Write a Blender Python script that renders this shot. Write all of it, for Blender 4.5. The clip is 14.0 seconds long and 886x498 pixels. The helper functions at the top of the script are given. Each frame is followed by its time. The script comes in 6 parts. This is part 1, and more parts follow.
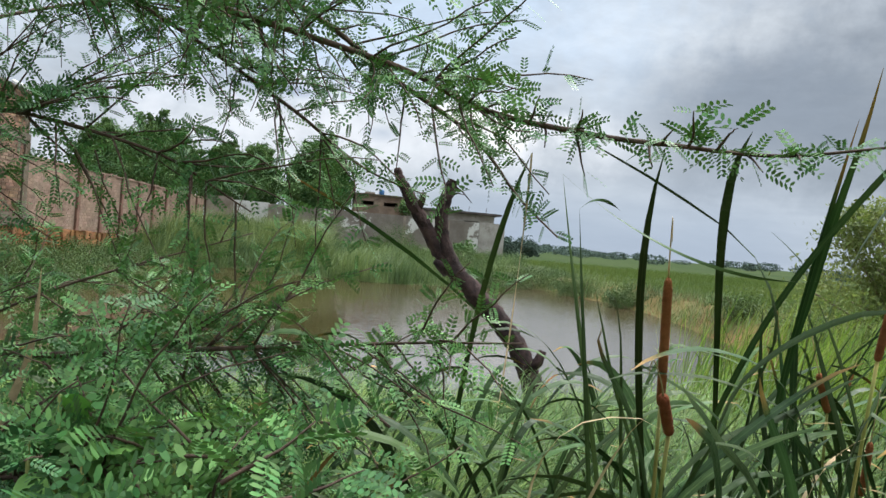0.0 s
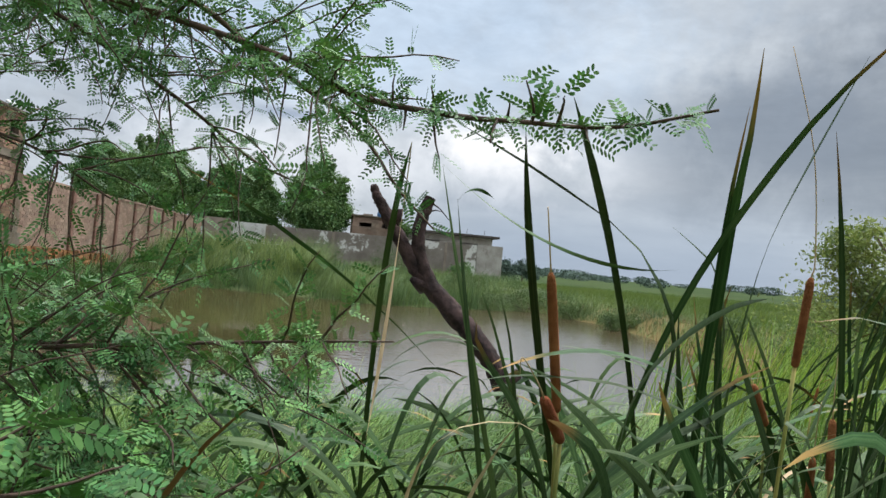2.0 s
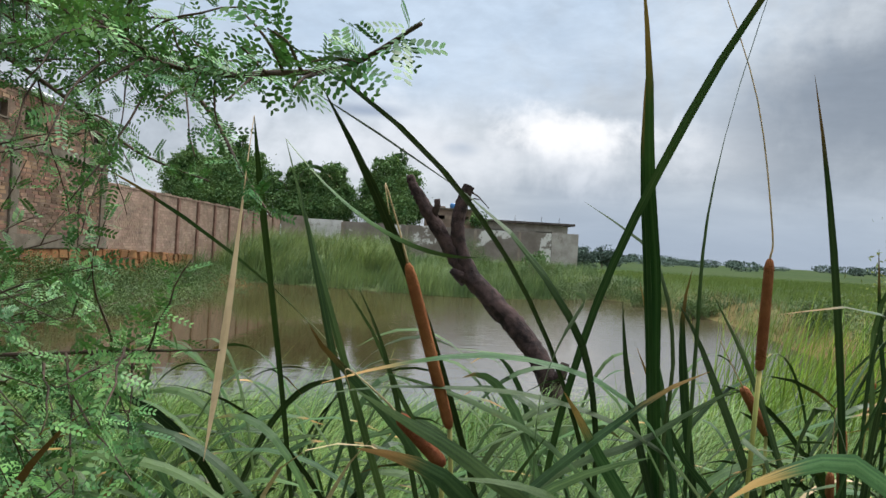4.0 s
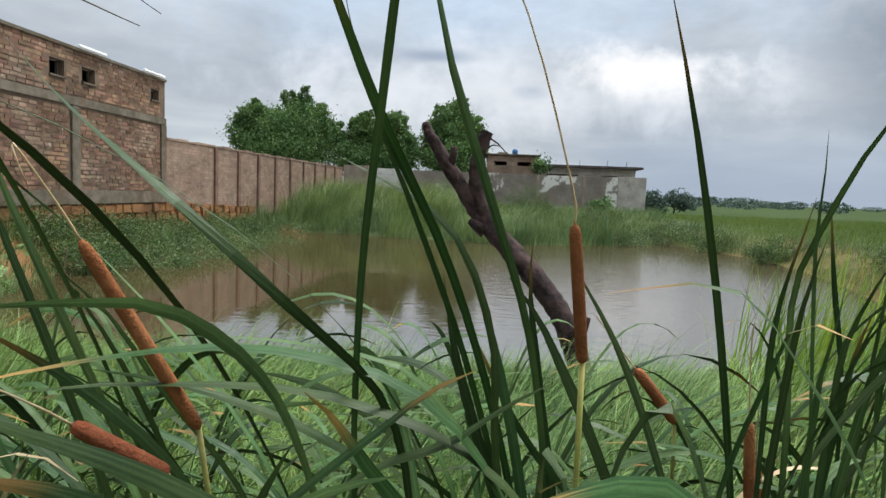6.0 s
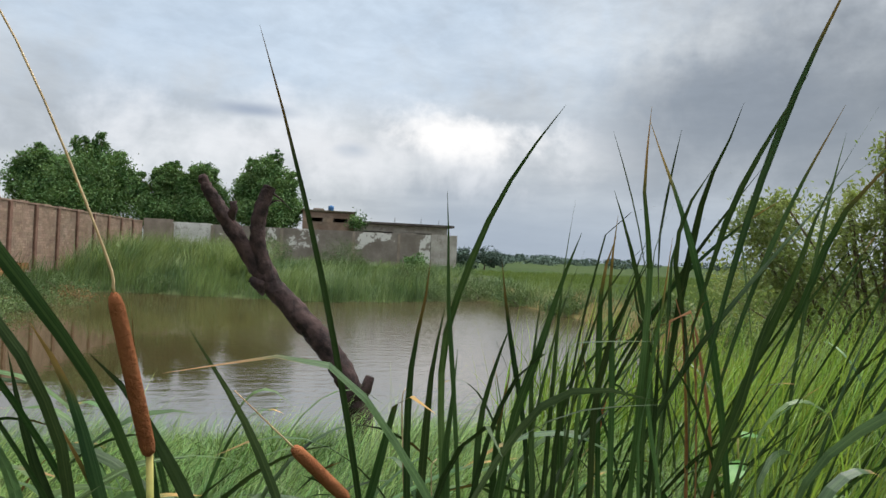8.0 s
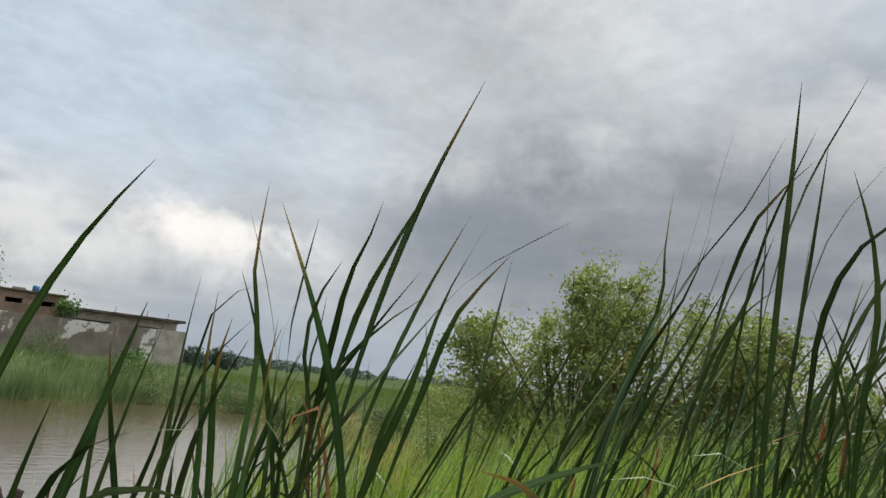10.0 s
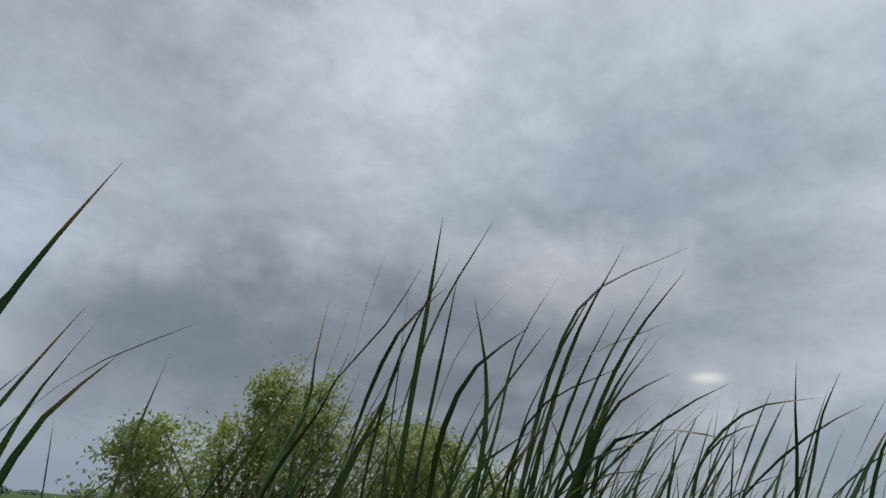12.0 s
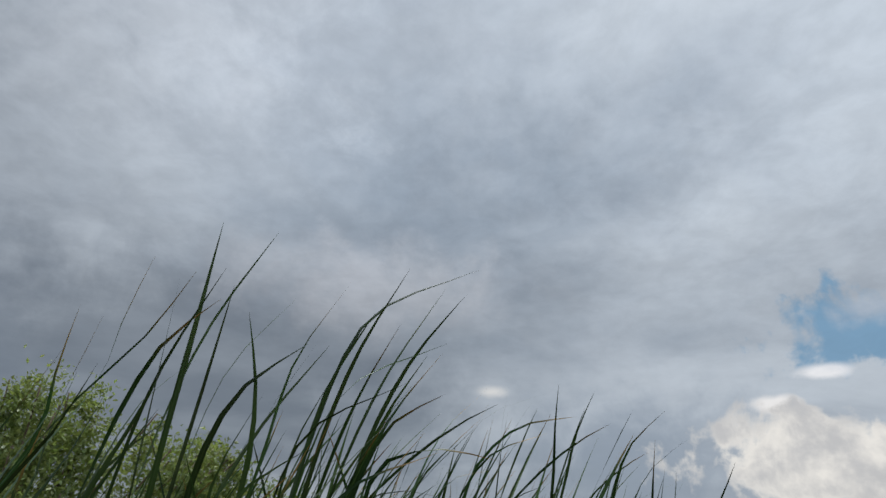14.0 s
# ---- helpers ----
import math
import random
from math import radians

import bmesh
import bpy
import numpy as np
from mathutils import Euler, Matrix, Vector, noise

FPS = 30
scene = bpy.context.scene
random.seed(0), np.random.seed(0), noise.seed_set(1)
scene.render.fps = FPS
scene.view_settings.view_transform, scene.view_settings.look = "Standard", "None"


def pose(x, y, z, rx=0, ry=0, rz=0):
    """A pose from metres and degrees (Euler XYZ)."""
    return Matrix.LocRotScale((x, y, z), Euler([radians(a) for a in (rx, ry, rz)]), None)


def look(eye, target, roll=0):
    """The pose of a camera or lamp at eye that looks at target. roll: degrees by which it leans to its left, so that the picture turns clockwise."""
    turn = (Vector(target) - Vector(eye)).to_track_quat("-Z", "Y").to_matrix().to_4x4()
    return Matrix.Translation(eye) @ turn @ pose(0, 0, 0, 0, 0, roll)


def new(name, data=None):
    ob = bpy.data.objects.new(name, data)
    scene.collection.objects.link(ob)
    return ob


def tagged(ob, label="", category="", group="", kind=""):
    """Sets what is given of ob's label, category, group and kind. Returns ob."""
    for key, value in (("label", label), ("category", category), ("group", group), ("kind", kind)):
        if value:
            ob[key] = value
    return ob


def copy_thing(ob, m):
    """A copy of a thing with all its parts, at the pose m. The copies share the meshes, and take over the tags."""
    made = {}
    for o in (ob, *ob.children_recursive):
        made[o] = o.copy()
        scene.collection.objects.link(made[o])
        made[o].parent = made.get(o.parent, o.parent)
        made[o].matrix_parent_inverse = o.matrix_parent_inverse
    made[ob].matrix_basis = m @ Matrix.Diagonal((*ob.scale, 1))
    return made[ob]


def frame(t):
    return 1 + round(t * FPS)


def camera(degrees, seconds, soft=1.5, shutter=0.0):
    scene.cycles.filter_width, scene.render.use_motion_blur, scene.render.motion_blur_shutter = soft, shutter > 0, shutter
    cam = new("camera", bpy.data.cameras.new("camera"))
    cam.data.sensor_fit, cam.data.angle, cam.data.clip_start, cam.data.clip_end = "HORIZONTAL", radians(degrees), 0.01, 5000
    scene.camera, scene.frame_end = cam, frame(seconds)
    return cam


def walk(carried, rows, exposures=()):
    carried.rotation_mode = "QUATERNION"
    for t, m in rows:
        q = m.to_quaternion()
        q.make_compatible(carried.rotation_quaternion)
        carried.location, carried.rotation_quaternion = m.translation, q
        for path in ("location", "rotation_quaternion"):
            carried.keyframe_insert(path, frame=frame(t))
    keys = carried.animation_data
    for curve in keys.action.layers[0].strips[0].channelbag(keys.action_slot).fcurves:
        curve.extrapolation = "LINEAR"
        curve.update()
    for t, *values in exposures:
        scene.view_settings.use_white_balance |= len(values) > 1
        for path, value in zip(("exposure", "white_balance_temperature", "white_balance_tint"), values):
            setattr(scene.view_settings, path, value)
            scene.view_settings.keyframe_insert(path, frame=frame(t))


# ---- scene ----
# ---- camera ----
cam = camera(68.18, 14.0)
PATH = [
    (0, (-1.274, -0.380, 1.613), (-0.917, 1.588, 1.590), 4.93),
    (0.5, (-1.252, -0.302, 1.585), (-0.846, 1.657, 1.567), 2.57),
    (1, (-1.129, -0.277, 1.556), (-0.760, 1.687, 1.468), 2.99),
    (1.5, (-1.067, -0.327, 1.559), (-0.752, 1.644, 1.436), 2.94),
    (2, (-1.012, -0.352, 1.577), (-0.667, 1.618, 1.624), 5.12),
    (2.5, (-0.893, -0.269, 1.579), (-0.517, 1.693, 1.679), 4.62),
    (2.7, (-0.865, -0.254, 1.556), (-0.417, 1.694, 1.602), 3.71),
    (4.8, (-0.381, -0.123, 1.627), (-0.444, 1.876, 1.610), 2.97),
    (5, (-0.329, -0.096, 1.625), (-0.364, 1.903, 1.586), 3.40),
    (5.5, (-0.245, 0.008, 1.630), (-0.184, 1.997, 1.430), 3.19),
    (6, (-0.105, 0.026, 1.655), (-0.209, 2.016, 1.485), 2.14),
    (6.5, (0.032, -0.001, 1.671), (-0.039, 1.995, 1.565), 4.64),
    (7, (0.102, 0.094, 1.672), (0.139, 2.093, 1.624), 3.19),
    (7.2, (0.123, 0.121, 1.677), (0.289, 2.113, 1.630), 3.02),
    (9.3, (0.457, 0.091, 1.673), (1.254, 1.909, 1.918), 3.96),
    (9.5, (0.484, 0.109, 1.680), (1.450, 1.839, 1.950), 5.82),
    (10, (0.479, 0.097, 1.655), (1.559, 1.732, 2.054), 5.92),
    (10.5, (0.492, 0.076, 1.636), (1.752, 1.543, 2.145), 5.52),
    (11, (0.520, 0.053, 1.651), (1.932, 1.325, 2.272), 5.19),
    (11.5, (0.548, 0.030, 1.660), (2.017, 1.173, 2.392), 3.90),
    (12, (0.580, 0.004, 1.677), (2.162, 0.955, 2.447), 4.32),
    (12.5, (0.602, -0.014, 1.680), (2.221, 0.843, 2.482), 3.09),
    (13, (0.616, -0.027, 1.698), (2.359, 0.663, 2.394), 2.19),
    (13.5, (0.629, -0.039, 1.726), (2.488, 0.334, 2.363), 1.60),
    (14, (0.628, -0.038, 1.710), (2.404, 0.362, 2.538), 1.32),
]
walk(cam, [(t, look(eye, target, roll)) for t, eye, target, roll in PATH], [(0.0, 0.26, 6300, 10), (1.2, 0.14, 6300, 10), (7.2, 0.10, 6350, 10), (9.3, 0.06, 6800, 10), (10.5, -0.10, 6750, 10), (11.5, -0.34, 6450, 10), (12.3, -0.46, 6200, 10), (14.0, -0.53, 6150, 10)])

# ---- sky, sun ----
SUN_AZ, SUN_EL = radians(55), radians(60)


class Nodes:
    """A short hand for building node trees."""

    def __init__(self, tree):
        self.tree = tree
        tree.nodes.clear()

    def add(self, kind, *inputs, **fields):
        n = self.tree.nodes.new(kind)
        if "operation" in fields:
            n.operation = fields["operation"]
        if "use_clamp" in fields:
            n.use_clamp = fields["use_clamp"]
        if "interpolation_type" in fields:
            n.interpolation_type = fields["interpolation_type"]
        if "data_type" in fields:
            n.data_type, n.blend_type = fields["data_type"], fields["blend_type"]
        for i, v in enumerate(inputs):
            self.put(n, i, v)
        return n

    def put(self, n, key, v):
        if v is None:
            return
        if hasattr(v, "is_output"):
            self.tree.links.new(v, n.inputs[key])
        else:
            n.inputs[key].default_value = v

    def math(self, op, a, b=None, c=None, clamp=False):
        return self.add("ShaderNodeMath", a, b, c, operation=op, use_clamp=clamp).outputs[0]

    def smooth(self, x, lo, hi, a=0.0, b=1.0):
        n = self.add("ShaderNodeMapRange", x, lo, hi, a, b, interpolation_type="SMOOTHSTEP")
        return n.outputs[0]

    def mix(self, fac, a, b, blend="MIX"):
        n = self.add("ShaderNodeMix", data_type="RGBA", blend_type=blend)
        self.put(n, 0, fac)
        self.put(n, 6, rgb(a))
        self.put(n, 7, rgb(b))
        return n.outputs[2]

    def noise(self, vec, scale, detail=4.0, rough=0.55, dist=0.0):
        n = self.add("ShaderNodeTexNoise")
        self.put(n, "Vector", vec)
        self.put(n, "Scale", scale)
        self.put(n, "Detail", detail)
        self.put(n, "Roughness", rough)
        self.put(n, "Distortion", dist)
        return n.outputs["Fac"]


def rgb(c):
    return (*c, 1.0) if isinstance(c, tuple) and len(c) == 3 else c


world = bpy.data.worlds.new("overcast_sky")
scene.world = world
world.use_nodes = True
W = Nodes(world.node_tree)
way = W.add("ShaderNodeTexCoord").outputs["Generated"]
xyz = W.add("ShaderNodeSeparateXYZ", way).outputs
wx, wy, wz = xyz[0], xyz[1], xyz[2]
nishita = W.add("ShaderNodeTexSky")
nishita.sky_type, nishita.sun_disc, nishita.sun_elevation, nishita.sun_rotation = "NISHITA", False, SUN_EL, SUN_AZ
up = W.math("MAXIMUM", wz, 0.0)
low = W.math("ADD", up, 0.16)
flat = W.add("ShaderNodeCombineXYZ", W.math("DIVIDE", wx, low), W.math("DIVIDE", wy, low), 0.0).outputs[0]
big = W.noise(flat, 0.55, 4.0, 0.50, 0.25)
fine = W.noise(flat, 1.7, 4.0, 0.52, 0.35)
az = W.math("ARCTAN2", wx, wy)
el = W.math("ARCSINE", wz)
wob = W.noise(way, 9.0, 5.0, 0.6, 0.3)
wob2 = W.noise(way, 5.0, 5.0, 0.62, 0.5)
wob3 = W.noise(way, 24.0, 4.0, 0.6, 0.2)


def blob(a0, e0, wa, we, inner=0.15, ragged=1.1):
    """A soft ragged cloud round a bearing and a height, in degrees."""
    u = W.math("DIVIDE", W.math("SUBTRACT", az, radians(a0)), radians(wa))
    v = W.math("DIVIDE", W.math("SUBTRACT", el, radians(e0)), radians(we))
    r = W.math("SQRT", W.math("ADD", W.math("MULTIPLY", u, u), W.math("MULTIPLY", v, v)))
    r = W.math("ADD", r, W.math("MULTIPLY", W.math("SUBTRACT", wob, 0.5), ragged * 1.6))
    r = W.math("ADD", r, W.math("MULTIPLY", W.math("SUBTRACT", wob2, 0.5), ragged))
    r = W.math("ADD", r, W.math("MULTIPLY", W.math("SUBTRACT", wob3, 0.5), ragged * 0.7))
    return W.smooth(r, 1.0, inner)


# grey layer with lighter and darker rolls
roll_light = W.math("ADD", W.math("MULTIPLY", big, 0.62), W.math("MULTIPLY", fine, 0.38))
grey = W.mix(W.smooth(roll_light, 0.36, 0.66), (0.425, 0.465, 0.510), (0.650, 0.690, 0.720))
grey = W.mix(W.math("MULTIPLY", blob(78, 22, 50, 30, 0.0, 0.5), 0.72), grey, W.mix(W.smooth(roll_light, 0.40, 0.62), (0.235, 0.282, 0.332), (0.520, 0.565, 0.610)))
grey = W.mix(W.math("MULTIPLY", blob(50, 38, 25, 13, 0.0, 0.8), 0.62), grey, (0.80, 0.84, 0.88))
grey = W.mix(W.math("MULTIPLY", blob(55, 12.0, 31, 14, 0.35, 0.4), 0.90), grey, W.mix(W.smooth(fine, 0.35, 0.7), (0.222, 0.252, 0.288), (0.305, 0.338, 0.374)))
grey = W.mix(W.math("MULTIPLY", blob(-1, 22, 41, 18, 0.25, 0.5), 0.92), grey, W.mix(W.smooth(roll_light, 0.36, 0.66), (0.50, 0.61, 0.74), (0.63, 0.735, 0.855)))
# bright break low over the wall, with dark slivers in it
grey = W.mix(W.math("MULTIPLY", blob(3, 9.0, 27, 5.2, 0.2, 0.9), 0.75), grey, (0.84, 0.85, 0.87))
grey = W.mix(W.math("MULTIPLY", blob(12, 10.4, 11, 2.8, 0.1, 0.9), 0.90), grey, (1.04, 1.02, 1.00))
grey = W.mix(W.math("MULTIPLY", W.math("MULTIPLY", W.smooth(el, radians(9), radians(1)), W.math("MULTIPLY", W.smooth(az, radians(2), radians(16)), W.smooth(az, radians(52), radians(34)))), 0.9), grey, (0.355, 0.425, 0.525))
grey = W.mix(W.math("MULTIPLY", blob(-4.5, 11.5, 5.6, 0.9, 0.1, 0.45), 0.95), grey, (0.36, 0.42, 0.52))
grey = W.mix(W.math("MULTIPLY", blob(4.2, 8.9, 2.8, 1.3, 0.1, 0.6), 0.8), grey, (0.47, 0.53, 0.61))
grey = W.mix(W.math("MULTIPLY", blob(93, 6, 17, 8, 0.1, 0.8), 0.85), grey, (0.33, 0.38, 0.44))
# thin bright spot, the gap of blue and the heap cloud under it
grey = W.mix(blob(81.9, 12.2, 2.0, 0.9, 0.2, 0.7), grey, (0.95, 0.92, 0.86))
grey = W.mix(W.math("MULTIPLY", blob(72, 21, 20, 5.5, 0.0, 0.8), 0.72), grey, (0.62, 0.63, 0.65))
grey = W.mix(W.math("MULTIPLY", blob(36, 12.0, 13, 9.5, 0.1, 0.5), 0.82), grey, (0.25, 0.288, 0.338))
gap = blob(109.4, 15.6, 6.8, 4.0, 0.42, 1.9)
grey = W.mix(gap, grey, (0.25, 0.42, 0.57))
grey = W.mix(blob(108.2, 12.6, 2.8, 0.8, 0.3, 1.0), grey, (1.05, 1.02, 0.99))
grey = W.mix(W.math("MULTIPLY", blob(112.0, 17.0, 3.6, 1.7, 0.1, 1.3), 0.85), grey, (0.58, 0.62, 0.66))
grey = W.mix(blob(104.4, 10.5, 2.2, 0.9, 0.3, 1.0), grey, (1.05, 1.00, 0.94))
grey = W.mix(blob(107.5, 6.2, 11.2, 4.4, 0.55, 1.7), grey, W.mix(W.smooth(W.math("ADD", W.math("MULTIPLY", wob, 0.5), W.math("MULTIPLY", wob3, 0.5)), 0.36, 0.60), (0.68, 0.655, 0.625), (1.06, 0.99, 0.88)))
# the cloud thins towards the bright side
thin = W.math("MULTIPLY", W.smooth(az, radians(36), radians(66)), W.math("MAXIMUM", W.smooth(el, radians(15), radians(32)), W.smooth(az, radians(70), radians(100), 0.0, 0.35)))
brighter = W.add("ShaderNodeVectorMath", grey, operation="SCALE")
W.put(brighter, "Scale", W.math("ADD", 1.0, W.math("MULTIPLY", thin, 0.50)))
grey = brighter.outputs[0]
# small rags and folds all over the layer
rag = W.math("ADD", W.math("MULTIPLY", W.noise(flat, 5.5, 5.0, 0.60, 0.6), 0.6), W.math("MULTIPLY", W.noise(flat, 15.0, 4.0, 0.6, 0.3), 0.4))
folds = W.add("ShaderNodeVectorMath", grey, operation="SCALE")
W.put(folds, "Scale", W.math("ADD", 1.0, W.math("MULTIPLY", W.smooth(rag, 0.30, 0.70, -0.09, 0.09), W.smooth(el, radians(6), radians(24), 0.15, 1.0))))
grey = folds.outputs[0]
# the overcast dome is brightened up to sixfold overhead, as added fill light
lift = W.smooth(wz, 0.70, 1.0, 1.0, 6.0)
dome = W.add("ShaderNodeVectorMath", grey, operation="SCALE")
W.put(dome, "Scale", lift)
clear = W.add("ShaderNodeVectorMath", nishita.outputs[0], operation="SCALE")
W.put(clear, "Scale", 0.10)
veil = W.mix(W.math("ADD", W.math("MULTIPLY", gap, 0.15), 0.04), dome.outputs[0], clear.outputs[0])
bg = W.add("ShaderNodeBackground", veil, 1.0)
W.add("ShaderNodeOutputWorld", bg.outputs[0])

sun = new("sun", bpy.data.lights.new("sun", "SUN"))
sun.data.energy, sun.data.angle, sun.data.color = 4.2, radians(30), (1.0, 0.96, 0.90)
sun.matrix_world = look((0, 0, 60), (-math.sin(SUN_AZ) * math.cos(SUN_EL) * 60, -math.cos(SUN_AZ) * math.cos(SUN_EL) * 60, 60 - math.sin(SUN_EL) * 60))


# ---- materials ----
def surface(name, low, high, scale=6.0, rough=0.8, bump=0.2, bump_scale=40.0, extra=None, island=0.0, translucent=0.0, spec=0.3, alpha_dark=None, coord="Object", own=0.0):
    """A two-scale material: low to high by broad noise, grain by fine noise; extra(N, vec, colour) may add to the colour."""
    m = bpy.data.materials.new(name)
    m.use_nodes = True
    N = Nodes(m.node_tree)
    vec = N.add("ShaderNodeTexCoord").outputs[coord]
    if own:
        vec = N.add("ShaderNodeVectorMath", vec, N.add("ShaderNodeObjectInfo").outputs["Location"], operation="ADD").outputs[0]
    broad = N.noise(vec, scale, 4.0, 0.6)
    grain = N.noise(vec, bump_scale, 5.0, 0.65)
    col = N.mix(N.smooth(broad, 0.3, 0.7), low, high)
    col = N.mix(0.35, col, N.mix(grain, (0.25, 0.25, 0.25), (1.0, 1.0, 1.0)), "OVERLAY")
    if extra:
        col = extra(N, vec, col)
    if island or own:
        pick = N.add("ShaderNodeNewGeometry").outputs["Random Per Island"] if island else N.add("ShaderNodeObjectInfo").outputs["Random"]
        amount = island or own
        hsv = N.add("ShaderNodeHueSaturation")
        N.put(hsv, "Hue", N.math("ADD", 0.5, N.math("MULTIPLY", N.math("SUBTRACT", pick, 0.5), 0.05 * amount)))
        N.put(hsv, "Value", N.math("ADD", 1.0, N.math("MULTIPLY", N.math("SUBTRACT", N.math("FRACT", N.math("MULTIPLY", pick, 7.31)), 0.5), amount)))
        N.put(hsv, "Color", col)
        col = hsv.outputs[0]
    b = N.add("ShaderNodeBsdfPrincipled")
    N.put(b, "Base Color", col)
    N.put(b, "Roughness", N.smooth(grain, 0.2, 0.8, max(rough - 0.12, 0.05), min(rough + 0.1, 1.0)))
    N.put(b, "Specular IOR Level", spec)
    if bump:
        bp = N.add("ShaderNodeBump")
        N.put(bp, "Strength", bump)
        N.put(bp, "Distance", 0.02)
        N.put(bp, "Height", grain)
        N.put(b, "Normal", bp.outputs[0])
    out = b.outputs[0]
    if translucent:
        tr = N.add("ShaderNodeBsdfTranslucent", N.mix(1.0, col, (1.0, 1.0, 0.60), "MULTIPLY"))
        out = N.add("ShaderNodeMixShader", translucent, out, tr.outputs[0]).outputs[0]
    N.add("ShaderNodeOutputMaterial", out)
    return m


def white_streaks(N, vec, col):
    sheet = N.noise(vec, 0.55, 5.0, 0.7)
    return N.mix(N.math("MULTIPLY", N.smooth(sheet, 0.54, 0.58), 0.85), col, (0.66, 0.64, 0.60))


def lime_wear(N, vec, col):
    bare = N.noise(vec, 1.3, 5.0, 0.7)
    return N.mix(N.math("MULTIPLY", N.smooth(bare, 0.57, 0.65), 0.75), col, (0.215, 0.185, 0.155))


def brick_stain(N, vec, col):
    damp = N.noise(vec, 0.7, 4.0, 0.6)
    col = N.mix(N.math("MULTIPLY", N.smooth(damp, 0.45, 0.75), 0.5), col, (0.30, 0.24, 0.19))
    soot = N.noise(vec, 1.6, 5.0, 0.7)
    col = N.mix(N.math("MULTIPLY", N.smooth(soot, 0.50, 0.66), 0.55), col, (0.105, 0.088, 0.066))
    chalk = N.noise(vec, 5.0, 4.0, 0.7)
    return N.mix(N.math("MULTIPLY", N.smooth(chalk, 0.60, 0.75), 0.5), col, (0.50, 0.43, 0.36))


def earth_stain(N, vec, col):
    """Dark damp and grey-green growth over the stones."""
    damp = N.noise(vec, 1.1, 5.0, 0.7)
    col = N.mix(N.math("MULTIPLY", N.smooth(damp, 0.46, 0.66), 0.65), col, (0.085, 0.058, 0.032))
    moss = N.noise(vec, 2.7, 5.0, 0.7)
    return N.mix(N.math("MULTIPLY", N.smooth(moss, 0.56, 0.70), 0.5), col, (0.085, 0.092, 0.045))


def blade_tip(N, vec, col):
    """Streaks along the leaf, a pale midrib, a yellow foot and, on older leaves, a brown tip."""
    uv = N.add("ShaderNodeSeparateXYZ", N.add("ShaderNodeTexCoord").outputs["UV"]).outputs
    age = N.add("ShaderNodeObjectInfo").outputs["Random"]
    grainline = N.add("ShaderNodeCombineXYZ", N.math("MULTIPLY", uv[0], 11.0), N.math("MULTIPLY", uv[1], 1.6), N.math("MULTIPLY", age, 40.0)).outputs[0]
    streak = N.noise(grainline, 1.0, 4.0, 0.65)
    col = N.mix(N.smooth(streak, 0.40, 0.72, 0.0, 0.75), col, (0.070, 0.126, 0.038))
    col = N.mix(N.smooth(streak, 0.48, 0.28, 0.0, 0.6), col, (0.014, 0.038, 0.014))
    rib = N.math("ABSOLUTE", N.math("SUBTRACT", uv[0], 0.5))
    col = N.mix(N.smooth(rib, 0.09, 0.02, 0.0, 0.35), col, (0.105, 0.165, 0.056))
    col = N.mix(N.smooth(uv[1], 0.30, 0.02, 0.0, 0.5), col, (0.110, 0.140, 0.045))
    spot = N.noise(vec, 3.0, 3.0, 0.6)
    col = N.mix(N.math("MULTIPLY", N.smooth(spot, 0.68, 0.76), 0.45), col, (0.26, 0.22, 0.08))
    aged = N.smooth(age, 0.62, 0.66)
    edge = N.math("ADD", uv[1], N.math("MULTIPLY", N.math("SUBTRACT", streak, 0.5), 0.10))
    return N.mix(N.math("MULTIPLY", N.smooth(edge, 0.90, 0.96), aged), col, (0.30, 0.155, 0.055))


